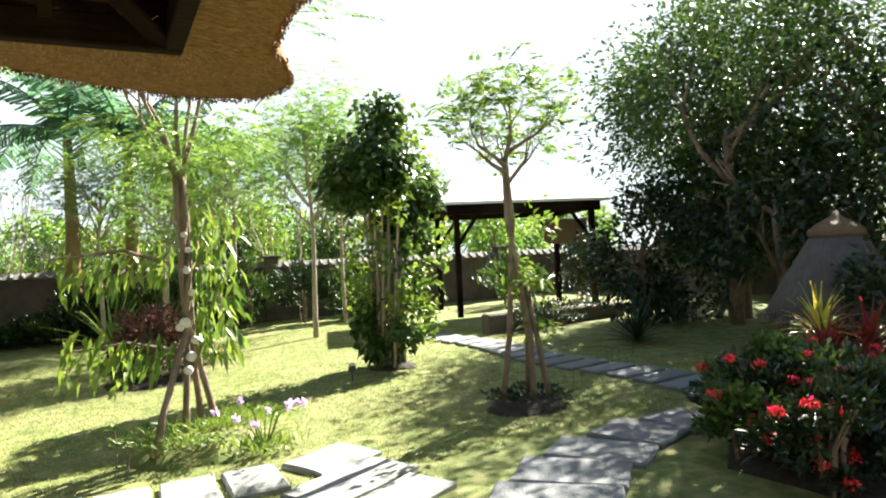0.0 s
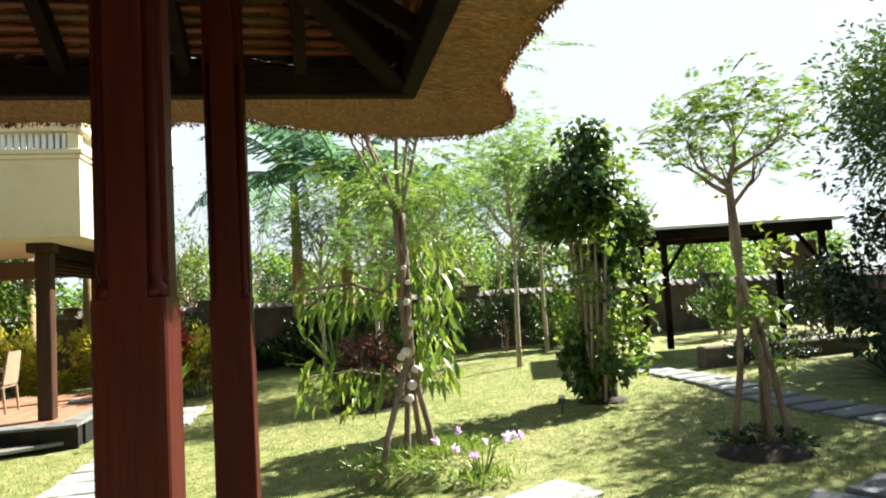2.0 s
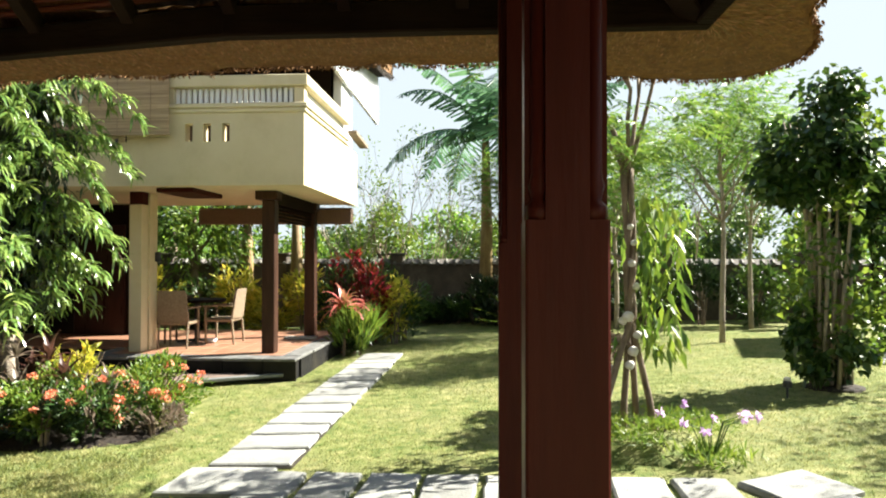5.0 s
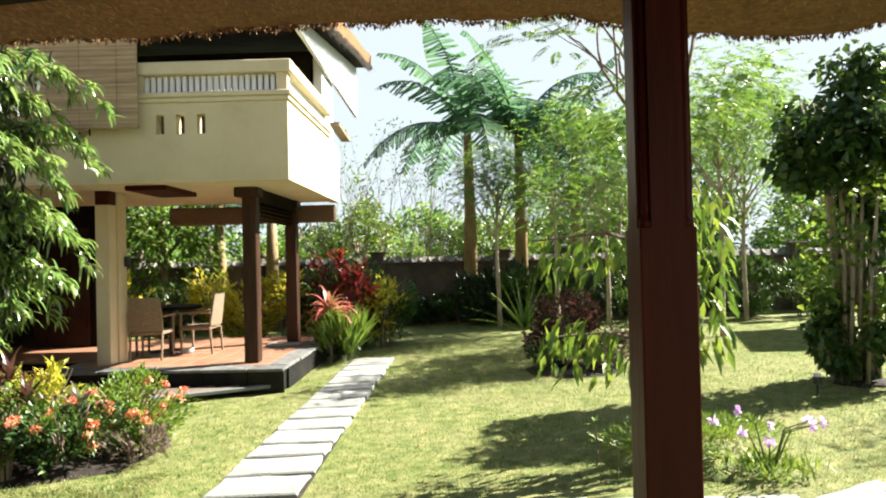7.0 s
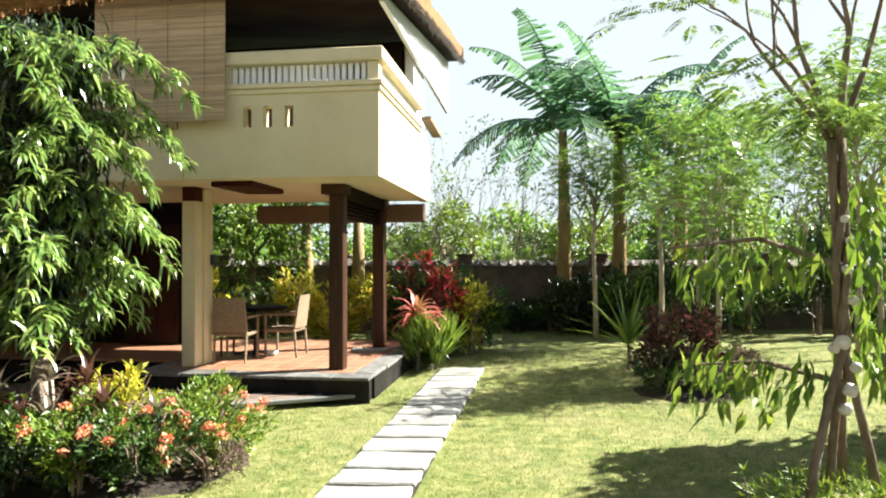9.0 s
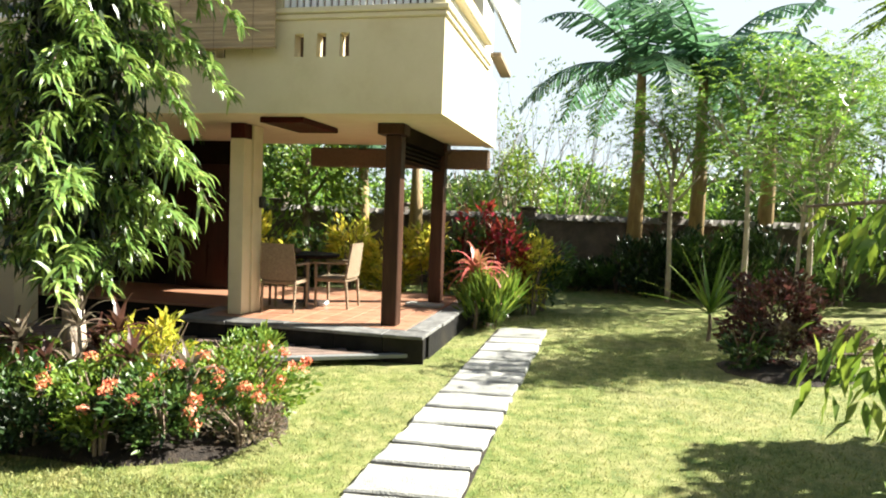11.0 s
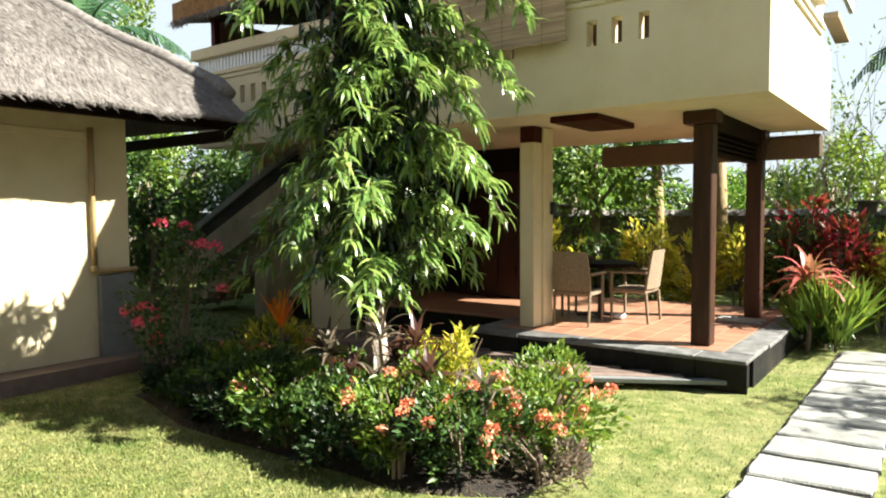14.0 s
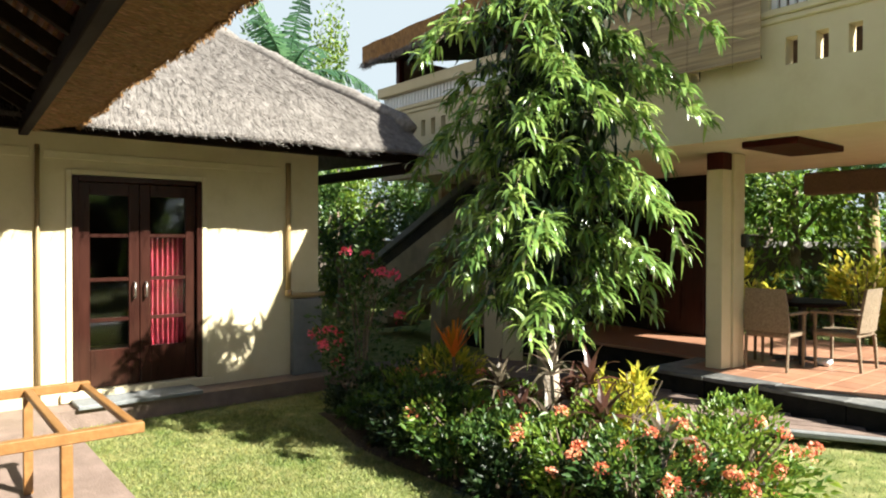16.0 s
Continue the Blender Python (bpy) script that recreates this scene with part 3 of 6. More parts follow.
def veranda_roof():
    """The thatched roof over the walk: eaves on the garden side and a hip at its east end."""
    root = thing("veranda_roof", (0, 0, 0), "thatched veranda roof with bamboo laths on dark rafters", "roof", kind="structure")
    X0, XC, YC, ZI = -9.0, 0.65, 1.70, 2.74
    edge = lambda s: 0.035 * noise.noise((s * 1.3, 0, 5)) + 0.025 * noise.noise((s * 5, 0, 5)) + 0.022 * noise.noise((s * 13, 0, 5)) + 0.012 * noise.noise((s * 34, 0, 5))
    F, A, G = XC - X0, 0.9, 5.3
    out = lambda x: float(np.interp(x, (-9.0, -7.8, -4.6, -1.5), (0.80, 0.74, 0.58, 0.0)))
    band = lambda x: float(np.interp(x, (-9.0, -6.5, -4.6, -1.5), (0.40, 0.44, 0.53, 0.80)))

    def outline(u):
        """Inner point, outward way and width of the eave, along the front, round the corner and down the east side."""
        s = u * (F + A + G)
        if s < F:
            f = min(1.0, max(0.0, (X0 + s + 0.3) / 0.95))
            return X0 + s, YC + out(X0 + s), 0.0, 1.0, band(X0 + s) + 0.13 * f * f * (3 - 2 * f), s
        if s < F + A:
            t = (s - F) / A * math.pi / 2
            return XC, YC, math.sin(t), math.cos(t), float(np.interp(math.degrees(t), (0, 12, 27, 38, 50, 75, 90), (0.93, 0.99, 1.03, 0.95, 0.80, 0.52, 0.42))), s
        return XC, YC - (s - F - A), 1.0, 0.0, 0.42, s

    def under(u, v):
        x, y, dx, dy, w, s = outline(u)
        w = v * (w + edge(s))
        return (x + dx * w, y + dy * w, ZI + 0.05 + 0.06 * v + (0.03 * noise.noise((s * 2, v * 2, 0)) + 0.025 * noise.noise((s * 7, v * 6, 0))) * v - 0.08 * v * math.exp(-((s - F - 0.2) / 0.8) ** 2))

    def rim(u, v):
        x, y, z = under(u, 1.0)
        q = outline(u)
        lean = -0.24 * v * v
        return (x + q[2] * lean, y + q[3] * lean, z + 0.30 * v)

    s = Shape().add(*sheet(under, 800, 10)).add(*sheet(rim, 800, 4))
    part("thatch_edge", s, M["thatch_under"], root, "golden brown cut edge of the thatch", True)
    def roof(u, v):
        x, y, z = rim(u, 1.0)
        px = min(x, -2.9)
        return (x + (px - x) * v, y + (-1.9 - y) * v, z + 2.6 * v)

    top = Shape().add(*sheet(roof, 130, 12))
    top.add(*sheet(lambda u, v: (X0 + 10 * u, -1.9 - 1.9 * v, 5.68 - 2.4 * v), 10, 4))
    part("thatch", top, M["thatch_top"], root, smooth=True)
    fringe("straw_fringe", [under(i / 800, 1.0) for i in range(801)], 7000, 0.03, M["thatch_under"], root, (0, 0, 0), 3, spread=0.4)
    # loose straws over the cut edge
    r = np.random.default_rng(5)
    u, v = r.random(9000), 0.88 * r.random(9000)
    p = np.array([under(a, b) for a, b in zip(u, v)]) - np.array([0, 0, 0.004])
    part("straw", leaf_mesh("straw", p, np.stack([[outline(k)[2], outline(k)[3], -0.1] for k in u]) + r.normal(0, 0.2, (9000, 3)) * np.array([1, 1, 0.2]), r.uniform(0.04, 0.09, 9000) * (1.0 - v * 0.75), 0.006, M["straw"], fold=0.3), M["straw"], root, kind="stuff")
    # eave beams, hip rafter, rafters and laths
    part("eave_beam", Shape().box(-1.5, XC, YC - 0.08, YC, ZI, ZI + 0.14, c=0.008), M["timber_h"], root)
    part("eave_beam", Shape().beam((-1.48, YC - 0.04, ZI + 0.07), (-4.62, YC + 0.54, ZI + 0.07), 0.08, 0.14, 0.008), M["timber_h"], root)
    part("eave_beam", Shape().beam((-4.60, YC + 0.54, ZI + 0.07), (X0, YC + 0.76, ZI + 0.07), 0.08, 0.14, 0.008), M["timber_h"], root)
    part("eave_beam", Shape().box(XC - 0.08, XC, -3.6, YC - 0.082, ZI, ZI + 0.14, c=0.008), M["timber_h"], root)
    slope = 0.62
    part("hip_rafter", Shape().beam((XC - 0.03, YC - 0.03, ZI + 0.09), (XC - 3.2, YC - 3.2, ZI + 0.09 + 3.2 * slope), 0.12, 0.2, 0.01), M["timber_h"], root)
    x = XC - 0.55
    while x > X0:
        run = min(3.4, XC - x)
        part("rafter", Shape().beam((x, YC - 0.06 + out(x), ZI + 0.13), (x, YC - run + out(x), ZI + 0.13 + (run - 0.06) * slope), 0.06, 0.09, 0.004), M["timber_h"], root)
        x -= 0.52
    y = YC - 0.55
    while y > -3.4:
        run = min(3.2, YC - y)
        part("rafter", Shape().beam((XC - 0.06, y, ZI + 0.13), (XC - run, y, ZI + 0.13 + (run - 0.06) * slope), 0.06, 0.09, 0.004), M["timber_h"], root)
        y -= 0.52
    la = Shape()
    for i in range(64):
        q = 0.05 + i * 0.05
        z = ZI + 0.185 + q * slope
        la.tube([(XC - q, YC - q, z), (min(-1.5, XC - q - 0.1), YC - q, z), (-4.62, YC - q + 0.57, z + 0.01 * noise.noise((i, 0, 0))), (X0, YC - q + 0.79, z)], 0.017, 5)
        la.tube([(XC - q, YC - q, z), (XC - q, -3.5, z)], 0.017, 5)
    part("bamboo_laths", la, M["lath"], root, "rows of reddish bamboo laths", True, kind="stuff")
    part("lath_backing", Shape().add(*sheet(lambda u, v: (X0 + (XC - X0) * u - 3.2 * v * u, YC - 3.2 * v + out(X0 + (XC - X0) * u), ZI + 0.215 + 3.2 * v * slope), 40, 2)).add(*sheet(lambda u, v: (XC - 3.2 * v, (YC - 3.2 * v) * (1 - u) - 3.5 * u, ZI + 0.215 + 3.2 * v * slope), 2, 2)), M["thatch_under"], root)
    return root


def post(x, y, top, w=0.15):
    ob = thing("veranda_post", (x, y, 0), "dark red square timber post with grooved upper corners", "post", "veranda posts")
    h, n, k, e = w / 2, 1.80, 0.03, 0.004
    q = h - k
    prism = lambda ring, z0, z1: Shape().add([(x, y, z) for z in (z0, z1) for x, y in ring], [(i, (i + 1) % len(ring), len(ring) + (i + 1) % len(ring), len(ring) + i) for i in range(len(ring))] + [tuple(range(len(ring)))[::-1], tuple(range(len(ring), 2 * len(ring)))])
    low = [(-h + e, -h), (h - e, -h), (h, -h + e), (h, h - e), (h - e, h), (-h + e, h), (-h, h - e), (-h, -h + e)]
    cross = [(-q, -h), (q, -h), (q, -q), (h, -q), (h, q), (q, q), (q, h), (-q, h), (-q, q), (-h, q), (-h, -q), (-q, -q)]
    part("shaft", prism(low, 0.055, n), M["timber"], ob)
    part("upper_shaft", prism(cross, n, top), M["timber"], ob)
    for sx in (-1, 1):
        for sy in (-1, 1):
            cx, cy = sx * (q + 0.008), sy * (q + 0.008)
            part("corner_moulding", Shape().lathe([(0.021, n), (0.021, n + 0.02), (0.012, n + 0.03), (0.017, n + 0.05), (0.013, n + 0.07), (0.013, top - 0.3)], 8, (cx, cy, 0)), M["timber"], ob, smooth=True)
    return ob


veranda_roof()
post(-0.195, 1.195, 3.02)
post(-0.185, -0.245, 3.02, 0.125)
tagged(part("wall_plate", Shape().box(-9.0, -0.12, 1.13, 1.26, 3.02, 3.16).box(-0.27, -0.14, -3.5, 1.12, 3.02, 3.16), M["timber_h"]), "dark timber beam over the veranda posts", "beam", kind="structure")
structure("wall_back", Shape().box(-9.7, 0.9, -3.8, -3.6, -0.3, 3.4), M["cream"], "plain cream rendered back wall of the veranda", "wall")


def door_building():
    """The cream house to the west with the double door and a low thatched roof."""
    X = -9.7
    w = Shape()
    # its wall runs along y: drawn in x and z, then turned
    pierced(w, -3.8, 5.88, -0.3, 3.35, 0.0, 0.22, [(2.98, 4.34, 0.16, 2.46)])
    w.v = [(X - b, a, c) for a, b, c in w.v]
    structure("wall_west", w, M["cream"], "cream rendered wall half in sun", "wall")
    structure("wall_north", Shape().box(-16, X - 0.22, 5.66, 5.88, -0.3, 3.35), M["cream"], "cream rendered side wall", "wall")
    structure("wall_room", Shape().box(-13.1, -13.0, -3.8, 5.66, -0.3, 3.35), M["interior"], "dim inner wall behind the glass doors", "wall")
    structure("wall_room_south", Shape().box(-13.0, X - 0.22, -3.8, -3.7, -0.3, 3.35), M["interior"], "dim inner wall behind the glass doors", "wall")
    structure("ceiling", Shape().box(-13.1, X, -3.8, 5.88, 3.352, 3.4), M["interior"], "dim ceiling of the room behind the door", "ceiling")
    structure("floor_room", Shape().box(-13.0, X - 0.22, -3.7, 5.66, 0.0, 0.15), M["terracotta"], "tiled floor of the room behind the door", "floor")
    structure("trim", Shape().box(X + 0.002, X + 0.02, -3.0, 2.60, 2.62, 2.72, c=0.004).box(X + 0.002, X + 0.02, 2.72, 5.40, 2.62, 2.70, c=0.004), M["cream_trim"], "cream moulding under the eaves", "moulding")
    # threshold and step
    structure("door_sill", Shape().box(X - 0.1, X + 0.05, 2.86, 4.46, 0.057, 0.158, c=0.008), M["cream_trim"], "pale threshold under the double door", "sill")
    structure("door_step", Shape().box(X + 0.06, X + 0.46, 2.95, 4.2, 0.056, 0.10, c=0.008), M["slate"], "grey stone doorstep on the terrace", "step")
    # door
    d = thing("door_1", (X, 3.66, 0.16), "dark mahogany double glass door, closed, with red curtains", "door", kind="structure")
    part("door_frame", Shape().box(-0.12, 0.03, -0.68, -0.62, 0, 2.3, c=0.006).box(-0.12, 0.03, 0.62, 0.68, 0, 2.3, c=0.006).box(-0.12, 0.03, -0.62, 0.62, 2.24, 2.3, c=0.006), M["door"], d)
    part("architrave", Shape().box(0.004, 0.025, -0.74, -0.685, 0, 2.36, c=0.005).box(0.004, 0.025, 0.685, 0.74, 0, 2.36, c=0.005).box(0.004, 0.025, -0.684, 0.684, 2.305, 2.36, c=0.005), M["cream_trim"], d)
    for sg in (-1, 1):
        a, b = (-0.615, -0.004) if sg < 0 else (0.004, 0.615)
        leaf = part("door_leaf", Shape().box(-0.07, -0.025, a, a + 0.11, 0.01, 2.235, c=0.004).box(-0.07, -0.025, b - 0.11, b, 0.01, 2.235, c=0.004).box(-0.07, -0.025, a + 0.11, b - 0.11, 0.01, 0.42, c=0.004).box(-0.07, -0.025, a + 0.11, b - 0.11, 2.10, 2.235, c=0.004), M["door"], d)
        for k, z in enumerate((0.74, 1.18, 1.66)):
            part("glazing_bar", Shape().box(-0.062, -0.03, a + 0.11, b - 0.11, z - 0.02, z + 0.02, c=0.003), M["door"], leaf)
        ob = part("pane", Shape().box(-0.05, -0.046, a + 0.11, b - 0.11, 0.42, 2.10), M["glass"], leaf)
        ob.visible_shadow = False
        part("handle", Shape().tube([(-0.02, -sg * -0.06, 0.98), (0.03, sg * 0.06, 0.98), (0.03, sg * 0.06, 1.14), (-0.02, sg * 0.06, 1.14)], 0.011, 7), M["brass"], leaf, "worn metal pull handle", True)
    vs, fs = sheet(lambda u, v: (-0.2 + 0.03 * math.sin(u * 46), 0.1 + 0.42 * u, 0.3 + 1.38 * v), 90, 1)
    tagged(part("curtain", Shape().add([(x + X, y + 3.66, z + 0.16) for x, y, z in vs], fs), M["curtain"], smooth=True), "crimson pleated curtain hanging behind the glass door", "curtain")
    # rainwater pipe, stone corner, second pipe
    pp = thing("rain_pipe", (X + 0.05, 5.43, 0), "yellowed drain pipe on the cream wall", "pipe", "pipes on the wall")
    part("pipe", Shape().tube([(0, 0, 1.1), (0, 0, 2.75)], 0.032, 10), M["pipe"], pp, smooth=True)
    part("joint", Shape().tube([(0, 0, 1.06), (0, 0, 1.14)], 0.045, 10), M["pipe"], pp, smooth=True)
    part("elbow", Shape().tube([(0, 0, 1.08), (0.02, 0.12, 1.07), (0.02, 0.5, 1.07)], 0.03, 8), M["pipe"], pp, smooth=True)
    p2 = thing("rain_pipe", (X + 0.04, 2.66, 0), "thin brown drain pipe on the cream wall", "pipe", "pipes on the wall")
    part("pipe", Shape().tube([(0, 0, 0.055), (0, 0, 2.75)], 0.022, 8), M["pipe"], p2, smooth=True)
    structure("plinth", Shape().box(X + 0.003, X + 0.10, 5.47, 5.88, 0.0, 1.02, c=0.01), M["slate"], "grey stone facing at the corner of the wall", "plinth")
    # roof
    root = thing("door_house_roof", (0, 0, 0), "weathered grey thatched roof with sagging eaves", "roof", kind="structure")
    E, R, Y1 = -8.70, -12.0, 7.05
    ed = lambda y: 0.03 * noise.noise((y * 1.7, 3, 0)) + 0.015 * noise.noise((y * 8, 3, 0))
    def top(u, v):
        y = -3.8 + (Y1 + 3.8) * u
        yr = -3.8 + (5.2 + 3.8) * u
        x = E + (R - E) * v
        z = 2.885 + ed(y) * (1 - v) + 0.24 * min(1, v * 6) + v * 2.15 - 0.05 * math.sin(u * 3) + 0.05 * noise.noise((x * 1.5, y * 1.5, 0)) - 0.45 * (max(0, u - 0.83) / 0.17) ** 2 * v
        return (x + ed(y + 4) + 0.06 * (v < 0.05), y + (yr - y) * v * 0.75, z)
    s = Shape().add(*sheet(top, 120, 18))
    def hip(u, v):
        a = top(1.0, v)
        q = -1.2 * u * (1 - 0.0)
        return (a[0] + (R - 1.5 - a[0]) * u, a[1] + 0.05 * math.sin(u * 9), a[2] * (1 - u) + (2.95 + 0.05 * v) * u if v < 0.1 else a[2] + (-0.0) * u)
    s.add(*sheet(hip, 12, 18))
    s.add(*sheet(lambda u, v: (R - 3.0 * v, top(u, 1)[1], top(u, 1)[2] - 2.0 * v), 40, 3))
    part("thatch", s, M["thatch_top"], root, smooth=True)
    part("thatch_underside", Shape().add(*sheet(lambda u, v: (E + 0.02 + (X - 0.3 - E) * v, -3.8 + (Y1 + 3.75) * u, 2.865 + ed(-3.8 + (Y1 + 3.75) * u) + 0.485 * v), 120, 4)), M["thatch_under"], root, smooth=True)
    part("ridge", Shape().tube([(top(u, 1.0)[0], top(u, 1.0)[1], top(u, 1.0)[2] + 0.03) for u in [i / 40 for i in range(41)]], [0.13 + 0.03 * noise.noise((i * 0.7, 1, 1)) for i in range(41)], 9), M["thatch_top"], root, smooth=True)
    part("ridge", Shape().tube([(top(1.0, v)[0], top(1.0, v)[1], top(1.0, v)[2] + 0.03) for v in [0.1 + 0.9 * i / 20 for i in range(21)]], [0.10 + 0.03 * noise.noise((i * 0.7, 1, 4)) for i in range(21)], 9), M["thatch_top"], root, smooth=True)
    fringe("straw_fringe", [(top(u, 0.0)[0], top(u, 0.0)[1], top(u, 0.0)[2] + 0.03) for u in [i / 80 for i in range(81)]], 8000, 0.035, M["straw_grey"], root, (0.15, 0, 0), 8, thick=0.009, spread=0.35)
    r = np.random.default_rng(9)
    u, v = 0.55 + 0.45 * r.random(26000), r.random(26000)
    p = np.array([top(a, b) for a, b in zip(u, v)]) + np.array([0, 0, 0.01])
    part("straw", leaf_mesh("straw", p, np.array([0.8, 0, -0.45]) + r.normal(0, 0.07, (26000, 3)), r.uniform(0.09, 0.22, 26000), 0.005, M["straw_grey"], fold=0.3), M["straw_grey"], root, kind="stuff")
    for y in np.arange(-3.5, 7.0, 0.55):
        part("rafter", Shape().beam((E - 0.12, y, 2.90), (X - 0.2, y, 3.32), 0.06, 0.09), M["timber_h"], root)
    part("eave_beam", Shape().box(E - 0.36, E - 0.24, -3.7, 6.95, 2.80, 2.92), M["timber_h"], root)
    part("end_beam", Shape().box(-14.0, E - 0.2, 6.72, 6.86, 2.66, 2.79), M["timber_h"], root)


door_building()


# ---- the two-storey house ----
def patio_house():
    root = thing("house", (0, 0, 0), "cream two-storey house with a balcony over an open tiled patio", "house")
    FX, FY, BY, LX = -2.89, 7.95, 11.69, -11.3
    holes = [(x, x + 0.11, 3.40, 3.655) for x in (-4.60, -4.335, -4.065, -5.86, -5.56, -10.2, -9.95, -9.7)]
    part("wall", pierced(Shape(), LX, FX, 2.78, 3.80, FY, FY + 0.16, holes), M["cream"], root, "cream rendered parapet with square openings")
    part("wall", Shape().box(FX - 0.16, FX, FY + 0.161, BY, 2.78, 3.80), M["cream"], root)
    part("soffit", Shape().box(LX, FX - 0.162, FY + 0.162, BY, 2.80, 3.0), M["cream_trim"], root, "cream ceiling over the patio")
    for z0, z1, o in ((3.802, 3.862, 0.03), (3.864, 3.93, 0.055), (4.16, 4.32, 0.06)):
        part("moulding", Shape().box(LX - o, FX + o, FY - o, FY + 0.18, z0, z1, c=0.012).box(FX - 0.18, FX + o, FY + 0.182, 10.75, z0, z1, c=0.012), M["cream_trim"], root)
    part("pier", Shape().box(FX - 0.14, FX, FY, FY + 0.14, 3.932, 4.158), M["cream_trim"], root)
    part("pier", Shape().box(-4.9, -4.76, FY, FY + 0.14, 3.932, 4.158), M["cream_trim"], root)
    me = Shape().box(-0.027, 0.027, -0.024, 0.024, 3.932, 4.158, c=0.007).mesh("baluster", M["white"])
    x = FX - 0.2
    while x > LX:
        if not -4.92 < x < -4.74:
            part("baluster", me, M["white"], root).location = (x, FY + 0.07, 0)
        x -= 0.082
    y = FY + 0.2
    while y < 10.7:
        part("baluster", me, M["white"], root).location = (FX - 0.07, y, 0)
        y += 0.082
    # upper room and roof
    part("room_wall", Shape().box(LX, FX - 0.3, 10.78, 10.95, 3.0, 5.3), M["interior"], root, "panelled wall at the back of the balcony, darkened for shade")
    part("room_wall", Shape().box(FX - 0.24, FX - 0.10, 10.76, 11.69, 3.802, 5.30), M["white"], root, "sunlit white side wall of the upper room")
    part("room_wall", Shape().box(LX, FX - 0.25, 11.53, 11.69, 3.002, 5.4), M["cream"], root)
    part("gable", Shape().add([(x, y, z) for x in (FX - 0.08, FX - 0.02) for y, z in ((8.3, 5.0), (14.3, 4.88), (14.3, 5.98), (8.3, 5.1))], [(0, 1, 2, 3), (7, 6, 5, 4), (0, 4, 5, 1), (1, 5, 6, 2), (2, 6, 7, 3), (3, 7, 4, 0)]), M["white"], root, "sunlit white gable board")
    part("end_blind", Shape().box(-11.18, -11.12, 8.15, 10.7, 4.325, 4.86, c=0.01), M["wicker_dark"], root, "dark blind at the end of the balcony")
    part("balcony_cupboard", Shape().box(-5.6, -4.0, 9.6, 10.3, 3.0, 4.72, c=0.02), M["wicker_dark"], root, "dark brown built-in cupboard on the balcony")
    part("ledge", Shape().beam((FX + 0.1, 10.75, 4.04), (FX + 0.1, 11.9, 3.96), 0.16, 0.06), M["wicker"], root, "weathered wooden ledge on the side wall")
    # thatched roof that rises to the back
    zf = lambda y: 5.0 + 0.15 * (y - 7.3)
    def rf(u, v):
        x, y = -11.2 + 8.55 * u, 7.48 + 7.22 * v
        f = min(1.0, max(0.0, (-6.6 - x) / 2.6))
        return (x + 0.04 * noise.noise((y * 2, 0, 1)), y + 0.05 * noise.noise((x * 2, 0, 2)), zf(y) + 0.28 + 0.04 * noise.noise((x, y, 0)) - 0.36 * f * f * (3 - 2 * f) * (1 - v))
    def ru(u, v):
        a = rf(u, v)
        return (a[0], a[1], a[2] - 0.30)
    s = Shape().add(*sheet(rf, 50, 30))
    rim = Shape()
    for fn in (lambda u, v: (rf(u, 0)[0], rf(u, 0)[1], rf(u, 0)[2] - 0.3 * v), lambda u, v: (rf(1, u)[0], rf(1, u)[1], rf(1, u)[2] - 0.3 * v), lambda u, v: (rf(0, u)[0], rf(0, u)[1], rf(0, u)[2] - 0.3 * v)):
        rim.add(*sheet(fn, 50, 2))
    part("roof_edge", rim, M["thatch_under"], root, "brown cut edge of the thatch", True)
    part("roof", s, M["thatch_top"], root, "grey thatched roof", True)
    # shade under the thatch is put into the near-black colour
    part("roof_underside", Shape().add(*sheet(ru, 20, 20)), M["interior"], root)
    fringe("straw_fringe", [ru(i / 50, 0) for i in range(51)], 5000, 0.09, M["straw_grey"], root, (0, -0.3, 0), 12)
    fringe("straw_fringe", [ru(1, i / 40) for i in range(41)], 4000, 0.09, M["straw_grey"], root, (0.3, 0, 0), 13)
    for x in (-10.9, -8.3):
        part("roof_post", Shape().box(x - 0.05, x + 0.05, 7.99, 8.09, 4.322, 4.92, c=0.006), M["timber"], root)
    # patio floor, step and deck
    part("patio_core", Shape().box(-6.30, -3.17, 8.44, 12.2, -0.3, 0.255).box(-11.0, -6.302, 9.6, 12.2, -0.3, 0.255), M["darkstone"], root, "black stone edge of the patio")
    r = random.Random(52)
    for a, b, along in ((-6.36, -3.12, "x"), (8.722, 12.25, "y"), (8.722, 9.5, "w")):
        while a < b - 0.02:
            e = min(b, a + r.uniform(0.42, 0.72))
            if b - e < 0.15:
                e = b
            o = r.uniform(-0.018, 0.014)
            x0, x1, y0, y1 = {"x": (a, e - 0.003, 8.38 + o, 8.72), "y": (-3.42, -3.12 + o, a, e - 0.003), "w": (-6.36 + o, -6.1, a, e - 0.006)}[along]
            part("edge_stone", Shape().box(x0, x1, y0, y1, 0.256, 0.297 + r.uniform(-0.004, 0.004), c=0.006), M["edgestone"], root)
            if along == "x":
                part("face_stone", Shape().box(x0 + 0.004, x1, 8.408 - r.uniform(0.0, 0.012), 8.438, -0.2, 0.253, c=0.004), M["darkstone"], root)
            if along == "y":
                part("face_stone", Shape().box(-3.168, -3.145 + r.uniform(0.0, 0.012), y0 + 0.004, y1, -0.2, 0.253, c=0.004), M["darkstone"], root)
            a = e
    tile = Shape().box(-0.147, 0.147, -0.147, 0.147, 0.256, 0.297, c=0.004).mesh("tile", M["terracotta"])
    for i in range(9):
        for j in range(12):
            x, y = -3.58 - 0.3 * i, 8.875 + 0.3 * j
